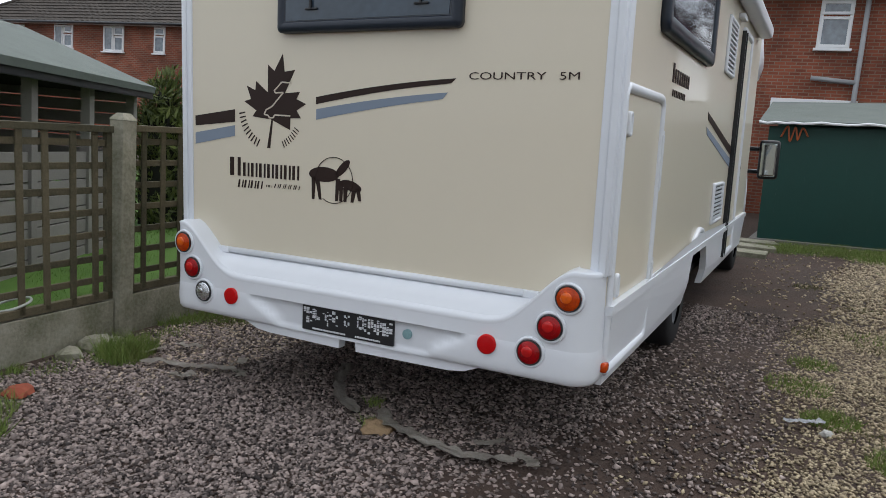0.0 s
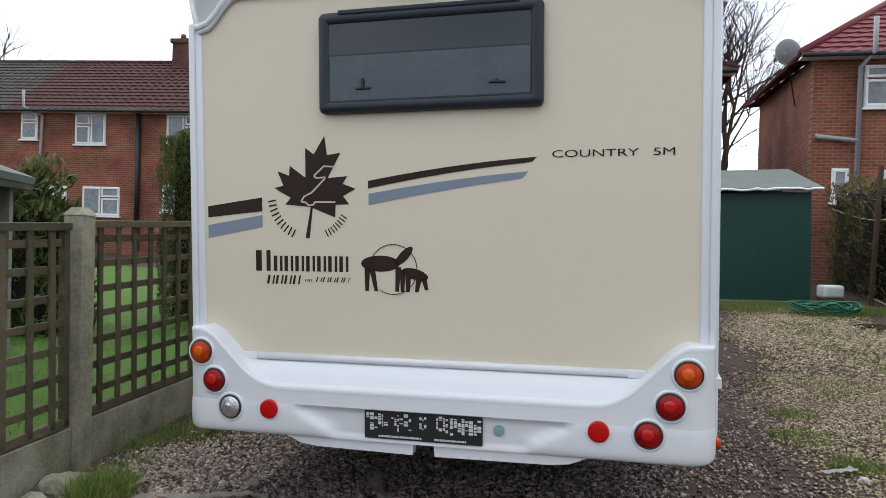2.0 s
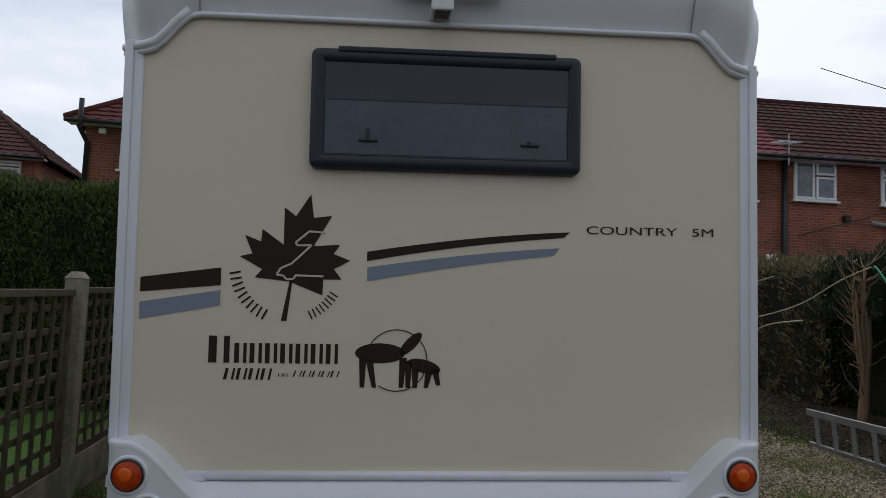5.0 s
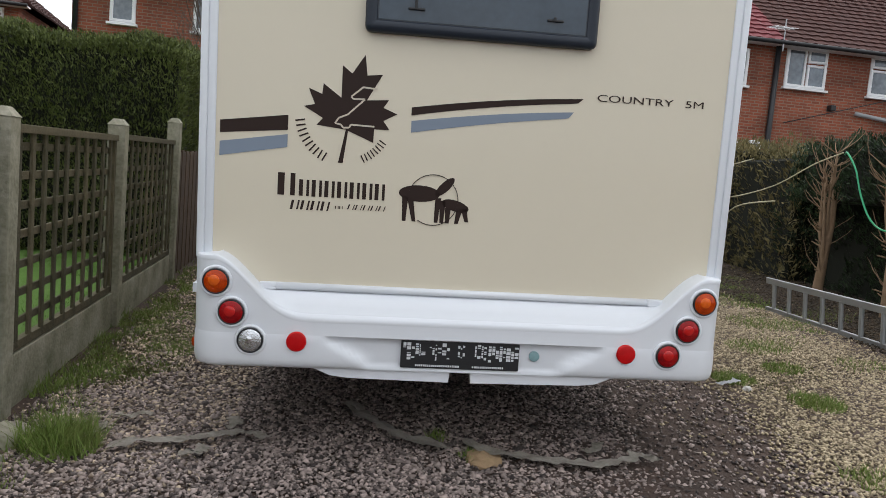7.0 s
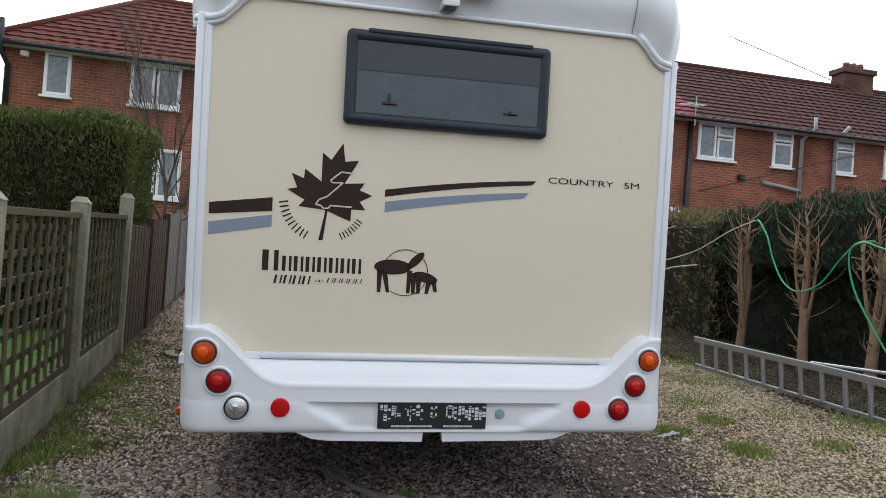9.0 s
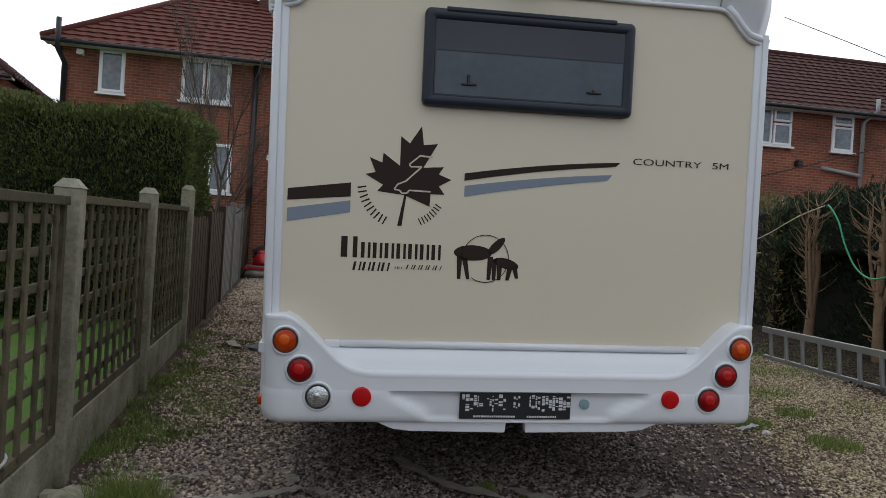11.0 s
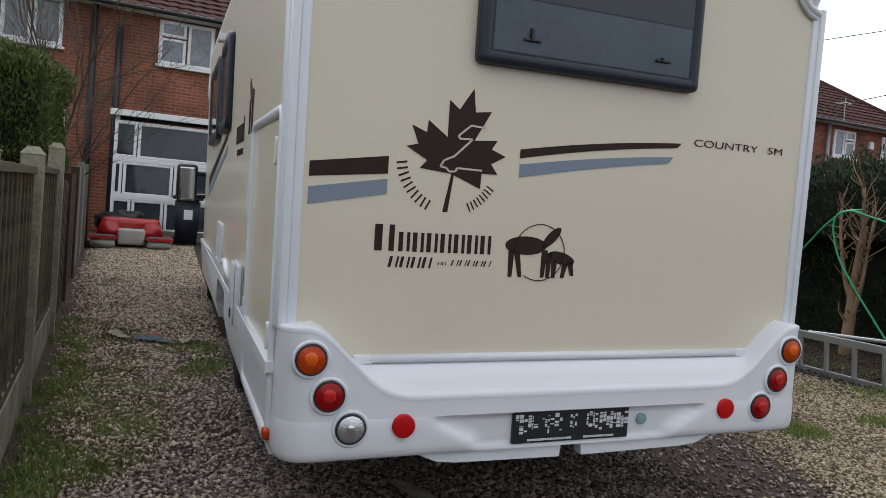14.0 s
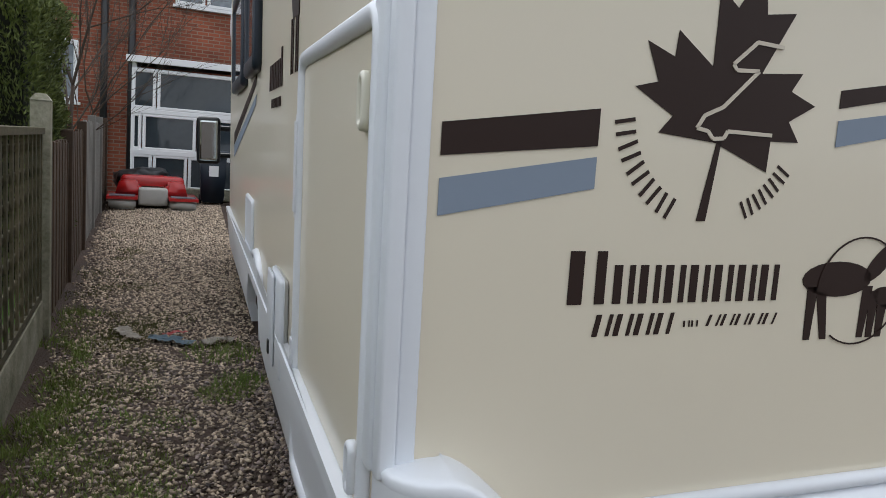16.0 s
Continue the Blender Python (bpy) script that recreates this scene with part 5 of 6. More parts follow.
# ---------- plants ----------
def leaf_cloud(name, boxes, n, size, m, seed, rough=0.16, label="", core=CORE, category="hedge"):
    """A clipped hedge: solid cores painted near black for its inner shade, with many small sprays over their uneven
    surface.
    """
    rng = np.random.default_rng(seed)
    t = thing(name, label, category)
    verts, faces = [], []
    area = [2 * ((b[1] - b[0]) * (b[3] - b[2]) + (b[1] - b[0]) * (b[5] - b[4]) + (b[3] - b[2]) * (b[5] - b[4])) for b in boxes]
    tot = sum(area)
    for b, ar in zip(boxes, area):
        x0, x1, y0, y1, z0, z1 = b
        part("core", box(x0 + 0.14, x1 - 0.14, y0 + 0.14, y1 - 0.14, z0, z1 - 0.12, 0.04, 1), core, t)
        k = int(n * ar / tot)
        fa = np.array([(y1 - y0) * (z1 - z0), (y1 - y0) * (z1 - z0), (x1 - x0) * (z1 - z0), (x1 - x0) * (z1 - z0), (x1 - x0) * (y1 - y0)])
        side = rng.choice(5, k, p=fa / fa.sum())
        u, v = rng.random(k), rng.random(k)
        for i in range(k):
            sd = side[i]
            if sd < 2:
                p = [x0 if sd == 0 else x1, y0 + (y1 - y0) * u[i], z0 + (z1 - z0) * v[i]]
                nn = [-1 if sd == 0 else 1, 0, 0]
            elif sd < 4:
                p = [x0 + (x1 - x0) * u[i], y0 if sd == 2 else y1, z0 + (z1 - z0) * v[i]]
                nn = [0, -1 if sd == 2 else 1, 0]
            else:
                p = [x0 + (x1 - x0) * u[i], y0 + (y1 - y0) * v[i], z1]
                nn = [0, 0, 1]
            d = rough * noise.noise((p[0] * 1.7, p[1] * 1.7, p[2] * 1.7)) + 0.5 * rough * noise.noise((p[0] * 6, p[1] * 6, p[2] * 6)) - rng.random() ** 2 * 0.12
            P0 = Vector(p) + Vector(nn) * d
            up = (Vector(nn) * 0.8 + Vector((0, 0, 0.9)) + Vector(rng.normal(0, 0.5, 3))).normalized()
            sd_v = up.cross(Vector(rng.normal(0, 1, 3))).normalized()
            s = size * rng.uniform(0.6, 1.5)
            w = sd_v * s * 0.15
            q = len(verts)
            verts += [P0 - up * s * 0.4, P0 + w, P0 + up * s * 0.7, P0 - w]
            faces.append((q, q + 1, q + 2, q + 3))
    tagged(part_mesh("foliage", from_arrays("foliage", verts, faces), m, t), kind="stuff")
    return t


def branching(name, base, height, seed, material, label, spread=0.5, levels=4, r0=0.08, category="tree", lean=(0, 0), kids=3):
    """A bare tree: a tapered trunk with forking limbs down to twigs."""
    rnd = random.Random(seed)
    t = thing(name, label, category, Matrix.Translation(base))
    trunk, limbs = bmesh.new(), bmesh.new()

    def grow(p, d, ln, r, lv):
        pts = [p]
        for k in range(3):
            d = (d + Vector((rnd.gauss(0, 0.13), rnd.gauss(0, 0.13), rnd.gauss(0.03, 0.08)))).normalized()
            pts.append(pts[-1] + d * ln / 3)
        tube(pts, r, 7 if lv == levels else (5 if lv > 1 else 3), trunk if lv == levels else limbs, cap=lv == levels, r1=r * 0.55)
        if lv == 0:
            return
        for k in range(kids + (1 if lv < levels else 0)):
            q = pts[rnd.choice((1, 2, 3, 3))]
            nd = (d + Vector((rnd.gauss(0, spread), rnd.gauss(0, spread), rnd.gauss(0.1, spread * 0.6)))).normalized()
            grow(q, nd, ln * rnd.uniform(0.55, 0.8), r * 0.5, lv - 1)
    grow(Vector((0, 0, -0.1)), Vector((lean[0], lean[1], 1)).normalized(), height * 0.42, r0, levels)
    part("trunk", trunk, material, t, "", True)
    part("crown", limbs, material, t, "bare twigs")
    return t


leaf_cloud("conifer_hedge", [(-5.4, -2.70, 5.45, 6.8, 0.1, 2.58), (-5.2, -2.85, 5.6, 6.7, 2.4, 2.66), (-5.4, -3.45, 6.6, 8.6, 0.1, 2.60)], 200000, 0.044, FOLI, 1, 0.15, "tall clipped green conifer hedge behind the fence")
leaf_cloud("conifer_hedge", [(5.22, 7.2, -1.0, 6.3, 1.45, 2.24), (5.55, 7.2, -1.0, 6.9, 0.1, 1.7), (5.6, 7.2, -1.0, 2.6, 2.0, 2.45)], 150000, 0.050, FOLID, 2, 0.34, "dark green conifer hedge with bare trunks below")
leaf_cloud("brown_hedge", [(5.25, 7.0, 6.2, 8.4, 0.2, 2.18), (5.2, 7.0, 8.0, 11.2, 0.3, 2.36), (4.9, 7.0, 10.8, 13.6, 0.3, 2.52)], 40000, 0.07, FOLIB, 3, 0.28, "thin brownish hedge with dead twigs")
leaf_cloud("shrub", [(-6.7, -5.8, 3.9, 4.7, -0.1, 1.6), (-6.5, -6.0, 4.0, 4.5, 1.4, 1.95)], 6000, 0.10, FOLI, 5, 0.35, "loose green shrub beside the summerhouse", category="shrub")
def pruned_conifer(x, y, h, seed):
    """A cut-back conifer: close upright stems, snag stubs and curling twigs at the top."""
    r = random.Random(seed)
    t = thing("pruned_conifer", "bare pruned conifer trunk at the hedge foot", "tree", Matrix.Translation((x, y, gz(x, y))), "pruned trunks")

    def stem(p, d, ln, r0, n=6, wob=0.05, up=0.10):
        pts = [Vector(p)]
        d = Vector(d).normalized()
        for k in range(n):
            d = (d + Vector((r.gauss(0, wob), r.gauss(0, wob), up))).normalized()
            pts.append(pts[-1] + d * ln / n)
        return pts, r0
    main, r0 = stem((0, 0, -0.1), (0, 0.02, 1), h * 0.74, 0.068, 7, 0.03)
    part("trunk", tube(main, 0.066, 9, r1=0.034), BARK, t, "", True)
    stems = [main]
    for k, (z, dx, dy) in enumerate(((0.45, -0.05, -0.13), (0.62, -0.05, 0.14), (0.85, -0.10, -0.12))):
        base = main[0].lerp(main[-1], z / (h * 0.8))
        pts, _ = stem(base, (dx, dy, 0.55), h * r.uniform(0.48, 0.60), 0.03, 7, 0.05, 0.22)
        part("limb", tube(pts, 0.027, 7, r1=0.013), BARK, t, "", True)
        stems.append(pts)
    tw = bmesh.new()
    for pts in stems:
        for k in range(17):
            q = pts[r.choice((2, 4, 5, 6, 6, len(pts) - 1, len(pts) - 1))]
            tp, _ = stem(q, (r.gauss(-0.2, 0.6), r.gauss(0, 0.7), 0.5), r.uniform(0.12, 0.50), 0.01, 5, 0.16, 0.16)
            tube(tp, 0.0075, 4, tw, r1=0.0025)
        for k in range(7):
            q = pts[0].lerp(pts[-1], r.uniform(0.2, 0.9))
            d = Vector((r.gauss(-0.4, 0.5), r.gauss(0, 0.7), 0.35)).normalized()
            tube([q, q + d * r.uniform(0.06, 0.16)], 0.011, 5, tw, r1=0.007)
    tagged(part("brushwood", tw, BARK, t), "broken stubs and dry twigs", kind="stuff")


for k, (x, y) in enumerate(((5.05, 5.08), (5.0, 3.80), (4.97, 2.78), (5.05, 1.45))):
    pruned_conifer(x, y, 1.95, 20 + k)
branching("bare_tree", (-3.22, 9.9, gz(-3.2, 9.9)), 4.9, 41, TWIG, "small bare garden tree behind the fence", 0.34, 4, 0.042, kids=4)
branching("bare_tree", (-3.35, 11.2, gz(-3.4, 11)), 4.4, 47, TWIG, "small bare garden tree behind the fence", 0.34, 4, 0.036, kids=4)
branching("bare_tree", (4.0, 25, 0.45), 10.5, 42, TWIG, "large bare tree between the houses", 0.5, 5, 0.20, kids=4)
branching("bare_tree", (-6.4, 28, 0.45), 10.2, 43, TWIG, "large bare tree behind the roofs", 0.5, 4, 0.20, kids=4)
branching("bare_tree", (-31, 26, 0.45), 11.5, 44, TWIG, "large bare tree behind the roofs", 0.5, 4, 0.22, kids=4)


# ---------- the drive: gravel, grass, litter ----------
RNG = np.random.default_rng(7)


def gz_arr(x, y):
    return 0.025 * np.clip(x, -7, 7) + 0.03 * np.clip(y, -8, 16) + np.clip(x - 2.5, 0, 1) * 0.03 * np.clip(4 - y, 0, 6)


def mesh_from_np(name, verts, faces):
    """A mesh from arrays: verts (n, 3) and faces (m, k), all with the same number of corners."""
    me = bpy.data.meshes.new(name)
    m, k = faces.shape
    me.vertices.add(len(verts))
    me.vertices.foreach_set("co", verts.astype(np.float32).ravel())
    me.loops.add(m * k)
    me.loops.foreach_set("vertex_index", faces.astype(np.int32).ravel())
    me.polygons.add(m)
    me.polygons.foreach_set("loop_start", np.arange(0, m * k, k, dtype=np.int32))
    me.update(calc_edges=True)
    me.validate()
    return me


def stones(name, x, y, size, m, label):
    """Many small angular stones lying on the ground."""
    n = len(x)
    base = np.array([(1, 0, 0), (0, 1, 0), (-1, 0, 0), (0, -1, 0), (0, 0, 1), (0, 0, -1)], float) * 1.25
    v = base[None] + RNG.uniform(-0.45, 0.45, (n, 6, 3))
    v[:, :, 2] *= 0.62
    v *= (size * 0.5)[:, None, None] * RNG.uniform(0.7, 1.25, (n, 1, 3))
    a, t = RNG.uniform(0, 2 * np.pi, n), RNG.normal(0, 0.35, n)
    ca, sa, ct, st = np.cos(a), np.sin(a), np.cos(t), np.sin(t)
    vy = v[:, :, 1] * ct[:, None] - v[:, :, 2] * st[:, None]
    vz = v[:, :, 1] * st[:, None] + v[:, :, 2] * ct[:, None]
    vx = v[:, :, 0] * ca[:, None] - vy * sa[:, None]
    vy = v[:, :, 0] * sa[:, None] + vy * ca[:, None]
    z = gz_arr(x, y) + size * RNG.uniform(0.02, 0.30, n)
    out = np.stack([vx + x[:, None], vy + y[:, None], vz + z[:, None]], 2).reshape(-1, 3)
    q = np.array([(0, 1, 4), (1, 2, 4), (2, 3, 4), (3, 0, 4), (1, 0, 5), (2, 1, 5), (3, 2, 5), (0, 3, 5)])
    f = (q[None] + (np.arange(n) * 6)[:, None, None]).reshape(-1, 3)
    return tagged(part_mesh(name, mesh_from_np(name, out, f), m), label, "gravel", kind="stuff")


def scatter(n, x0, x1, y0, y1, keep):
    x, y = RNG.uniform(x0, x1, n), RNG.uniform(y0, y1, n)
    k = RNG.random(n) < keep(x, y)
    return x[k], y[k]


def patchy(x, y, f, s=0.0):
    return 0.5 + 0.5 * np.sin(x * f + 1.7 * np.sin(y * f * 0.7 + s)) * np.sin(y * f * 1.1 + 1.3 * np.sin(x * f * 0.8 + s * 2))


def fx(y):
    return -2.145 - 0.072 * y


# greyish pink chippings behind and beside the van
def keep_pink(x, y):
    d = np.clip((1.0 + 0.10 * y + 0.12 * np.sin(y * 2.1) - x) / 0.45, 0.17, 1) * np.clip((1.9 - x) / 0.2, 0, 1) * np.clip((x - fx(y) - 0.05) / 0.25, 0.0, 1)
    return d * np.where((np.abs(x) < 1.0) & (y > 2.2), 0.25, 1) * np.where(x < -1.1, np.clip((1.6 - y) / 1.2, 0.12, 1), 1) * (0.72 + 0.28 * patchy(x, y, 2.3))


px, py = scatter(200000, -2.4, 1.9, -1.9, 4.0, keep_pink)
stones("pink_gravel", px, py, RNG.uniform(0.009, 0.023, len(px)) + 0.011 * (RNG.random(len(px)) > 0.94), STONEP, "wet pinkish grey stone chippings covering the drive")
px, py = scatter(105000, -3.2, -1.05, -0.6, 14.3, lambda x, y: np.clip((x - fx(y) - 0.05) / 0.3, 0, 1) * np.clip((y + 0.6) / 1.2, 0, 1) * (0.6 + 0.4 * patchy(x, y, 2.0)))
stones("drive_gravel", px, py, RNG.uniform(0.010, 0.026, len(px)) * np.clip(0.8 + py * 0.05, 1, 1.4), mat("mixed_gravel", (0.66, 0.53, 0.395), 0.8, var=0.12, scale=20, island=0.98, col2=(0.058, 0.039, 0.028)), "mixed pale gravel beside the van")

px, py = scatter(60000, -2.2, 1.6, -7.0, -1.85, lambda x, y: np.clip((1.3 + 0.2 * np.sin(y * 1.7) - x) / 0.6, 0, 1) * (0.5 + 0.5 * patchy(x, y, 2.3)))
stones("pink_gravel", px, py, RNG.uniform(0.012, 0.028, len(px)), STONEP, "wet pinkish grey stone chippings covering the drive")


def keep_tan(x, y):
    return np.clip((x - 1.50 - 0.08 * y - 0.12 * np.sin(y * 1.7)) / 0.4, 0.04, 1) * np.clip((9.9 - y) / 0.8, 0, 1) * np.clip((3.75 + 0.06 * y + 0.15 * np.sin(y * 2.3) - x) / 0.5, 0.02, 1) * (0.55 + 0.45 * patchy(x, y, 1.9, 0.8))


px, py = scatter(200000, 1.2, 5.2, -4.5, 4.0, keep_tan)
stones("tan_gravel", px, py, RNG.uniform(0.009, 0.022, len(px)), STONET, "dry tan gravel thinned by weeds")
px, py = scatter(50000, 1.2, 5.2, 4.0, 10.0, keep_tan)
stones("tan_gravel", px, py, RNG.uniform(0.015, 0.034, len(px)), STONET, "dry tan gravel thinned by weeds")


px, py = scatter(55000, 3.6, 5.6, -4.5, 7.5, lambda x, y: np.clip((x - 3.75 - 0.12 * np.sin(y * 2.3)) / 0.35, 0, 1))
stones("leaf_litter", px, py, RNG.uniform(0.012, 0.040, len(px)), mat("dead_needles", (0.060, 0.040, 0.022), 0.95, var=0.2, scale=20, island=0.9, col2=(0.014, 0.011, 0.007)), "dark dead needles and bark under the hedge")


def grass(name, spots, label, m=GRASS, h=0.07):
    """Blades in loose tufts; spots: x, y, radius, count, height factor."""
    vs, fs, q = [], [], 0
    for x, y, r, n, hf in spots:
        a, d = RNG.uniform(0, 2 * np.pi, n), r * RNG.random(n) ** 0.6
        bx, by = x + d * np.cos(a), y + d * np.sin(a)
        bz = gz_arr(bx, by)
        ang = RNG.uniform(0, 2 * np.pi, n)
        w = RNG.uniform(0.002, 0.0045, n)
        hh = h * hf * RNG.uniform(0.4, 1.4, n)
        lx, ly = RNG.normal(0, 0.5, n) * hh, RNG.normal(0, 0.5, n) * hh
        P = np.stack([np.stack([bx - w * np.cos(ang), by - w * np.sin(ang), bz], 1), np.stack([bx + w * np.cos(ang), by + w * np.sin(ang), bz], 1),
                      np.stack([bx + lx, by + ly, bz + hh], 1)], 1)
        vs.append(P.reshape(-1, 3))
        fs.append(np.arange(q, q + 3 * n).reshape(-1, 3))
        q += 3 * n
    return tagged(part_mesh(name, mesh_from_np(name, np.concatenate(vs), np.concatenate(fs)), m), label, "grass", kind="stuff")


rnd = random.Random(3)
ms = [(rnd.uniform(-2.15, -1.55), rnd.uniform(0.9, 4.6), rnd.uniform(0.10, 0.28), rnd.randint(200, 500), 0.3) for k in range(26)]
ms += [(rnd.uniform(-2.4, -1.9), rnd.uniform(4.6, 9), rnd.uniform(0.10, 0.28), rnd.randint(100, 240), 0.4) for k in range(10)]
ms += [(rnd.uniform(1.8, 4.4), rnd.uniform(-0.5, 6), rnd.uniform(0.10, 0.30), rnd.randint(120, 300), 0.3) for k in range(9)]
grass("moss_patches", ms, "low yellowish moss and weeds in the gravel", mat("moss_blades", (0.115, 0.120, 0.022), 0.85, var=0.4, scale=3, island=0.7, col2=(0.050, 0.055, 0.014)))
sp = [(fence_x(y) + rnd.uniform(0.08, 0.30), y, rnd.uniform(0.05, 0.14), rnd.randint(25, 120), rnd.uniform(0.35, 0.9)) for y in [-1.4 + 0.085 * k for k in range(74)]]
sp += [(-1.78, 0.10, 0.17, 900, 1.5), (-1.70, 0.0, 0.14, 500, 1.5), (-1.35, -1.15, 0.22, 800, 1.3), (-1.55, -0.95, 0.2, 500, 1.2), (-2.0, 1.0, 0.2, 300, 0.8), (-2.0, 2.6, 0.25, 420, 0.5), (-1.9, 3.0, 0.3, 380, 0.35),
       (-1.75, 1.9, 0.3, 700, 0.4), (-1.85, 1.2, 0.25, 900, 0.35), (-1.68, 1.65, 0.2, 700, 0.35), (-1.98, 2.2, 0.22, 800, 0.3), (-1.62, 2.5, 0.18, 500, 0.3), (-1.30, 2.85, 0.16, 700, 0.35), (-1.3, 3.6, 0.25, 500, 0.8), (-1.22, 3.0, 0.15, 300, 0.8), (0.10, 0.02, 0.07, 160, 0.6), (-0.05, 0.25, 0.05, 90, 0.6)]
grass("grass_verge", sp, "rough grass and weeds along the fence foot")
sp = [(2.08, 1.42, 0.15, 700, 0.55), (2.38, 0.95, 0.17, 900, 0.6), (2.75, 2.3, 0.25, 700, 0.5), (2.6, 1.7, 0.15, 600, 0.5), (3.0, 0.9, 0.14, 500, 0.5), (2.9, 0.05, 0.2, 800, 0.6), (1.9, 1.95, 0.2, 600, 0.5), (1.98, 2.5, 0.16, 500, 0.5), (3.3, 3.2, 0.35, 500, 0.7), (2.5, 3.5, 0.3, 300, 0.6), (3.6, 1.2, 0.3, 400, 0.7),
      (1.95, -0.15, 0.14, 220, 0.7), (2.3, -0.35, 0.14, 160, 0.6), (3.7, 4.4, 0.4, 500, 0.7)]
sp += [(rnd.uniform(2.9, 4.6), rnd.uniform(0, 9), rnd.uniform(0.1, 0.35), rnd.randint(80, 260), 0.5) for k in range(46)]
sp += [(rnd.uniform(1.4, 5.2), rnd.uniform(8.3, 9.8), rnd.uniform(0.2, 0.45), rnd.randint(300, 520), 1.0) for k in range(56)]
grass("grass_patches", sp, "patches of short grass growing through the gravel")
sp = [(rnd.uniform(-6.5, -2.6), rnd.uniform(-1.2, 5.2), 0.4, 420, 0.9) for k in range(50)]
grass("lawn_grass", sp, "bright lawn grass behind the trellis", mat("lawn_blades", (0.085, 0.175, 0.016), 0.7, var=0.4, scale=3, island=0.6, col2=(0.045, 0.09, 0.008)), 0.06)


def rag(name, pts, w, m, label, seed, cat="litter"):
    """A torn crumpled strip lying along points on the ground."""
    r = random.Random(seed)
    bm = bmesh.new()
    n, k = 26, 6
    P = [Vector((x, y, 0)) for x, y in pts]
    seg = [(b - a).length for a, b in zip(P, P[1:])]
    tot = sum(seg)
    grid = []
    for i in range(n + 1):
        d = tot * i / n
        j = 0
        while j < len(seg) - 1 and d > seg[j]:
            d -= seg[j]
            j += 1
        c = P[j].lerp(P[j + 1], min(1, d / seg[j]))
        t = (P[j + 1] - P[j]).normalized()
        nn = Vector((-t.y, t.x, 0))
        ww = w * (0.6 + 0.6 * abs(noise.noise((i * 0.4, seed, 0)))) * (0.3 if i in (0, n) else 1)
        row = []
        for q in range(k + 1):
            o = (q / k - 0.5) * ww
            p = c + nn * (o + 0.25 * ww * noise.noise((i * 0.5, q * 0.8, seed)))
            p.z = gz(p.x, p.y) + 0.030 + 0.030 * abs(noise.noise((p.x * 11, p.y * 11, seed))) + 0.008 * r.random()
            row.append(bm.verts.new(p))
        grid.append(row)
    for a, b in zip(grid, grid[1:]):
        for q in range(k):
            bm.faces.new((a[q], a[q + 1], b[q + 1], b[q]))
    bmesh.ops.solidify(bm, geom=bm.faces[:], thickness=0.003)
    return tagged(part(name, bm, m, None, "", True), label, cat)


rag("membrane_strip", [(-0.50, 0.66), (-0.42, 0.45), (-0.25, 0.20), (-0.02, 0.04)], 0.10, CLOTH, "torn grey weed membrane lying in the gravel", 1)
rag("membrane_strip", [(0.06, 0.16), (0.16, 0.02), (0.40, -0.05), (0.62, -0.10), (0.86, -0.02)], 0.10, CLOTH, "torn grey weed membrane lying in the gravel", 2)
rag("membrane_strip", [(-1.52, -0.02), (-1.40, 0.06), (-1.22, 0.08), (-0.98, 0.20)], 0.09, CLOTH, "torn grey weed membrane lying in the gravel", 3)
rag("membrane_strip", [(-2.02, 0.22), (-1.92, 0.12), (-1.84, 0.20)], 0.10, CLOTH, "torn grey weed membrane by the fence foot", 4)
rag("membrane_strip", [(-1.62, 0.36), (-1.55, 0.34), (-1.45, 0.40)], 0.07, CLOTH, "torn grey weed membrane lying in the gravel", 9)
for k, (x, y, a) in enumerate(((-1.20, -0.10, 0.4), (-1.05, 0.22, 1.2), (-0.86, 0.12, 2.4), (-1.66, 0.10, 0.9), (0.62, 0.05, 0.3), (0.95, -0.05, 2.0))):
    rag("membrane_scrap", [(x, y), (x + 0.07 * math.cos(a), y + 0.07 * math.sin(a)), (x + 0.15 * math.cos(a + 0.5), y + 0.15 * math.sin(a + 0.5))], 0.075, CLOTH, "small torn scrap of grey weed membrane", 30 + k)
rag("plastic_scrap", [(1.86, 1.20), (1.96, 1.26), (2.05, 1.30)], 0.07, mat("white_scrap", (0.5, 0.52, 0.55), 0.5, var=0.5, scale=20), "scrap of pale plastic in the gravel", 5)
rag("blue_sheet", [(-1.47, 3.75), (-1.59, 3.85), (-1.75, 3.97)], 0.13, BLUETARP, "crumpled blue plastic sheet on the drive", 6)
rag("red_wrapper", [(-1.67, 3.99), (-1.59, 4.05), (-1.51, 4.05)], 0.06, REDG, "crumpled red wrapper beside the blue sheet", 11)
rag("membrane_strip", [(-1.80, 3.93), (-1.90, 4.05), (-1.95, 4.23)], 0.12, CLOTH, "torn grey weed membrane beside the blue sheet", 7)
rag("membrane_strip", [(-1.40, 3.75), (-1.30, 3.83), (-1.20, 3.83)], 0.14, CLOTH, "torn grey weed membrane beside the blue sheet", 8)


def rock(x, y, s, m, label, seed, flat=0.6):
    bm = bmesh.new()
    bmesh.ops.create_icosphere(bm, subdivisions=2, radius=s)
    for v in bm.verts:
        v.co *= 1 + 0.45 * noise.noise(v.co * (1.4 / s) + Vector((seed, 0, 0)))
        v.co.z *= flat
    ob = part("stone", bm, m)
    ob.location = (x, y, gz(x, y) + s * flat * 0.35)
    return tagged(ob, label, "stone")


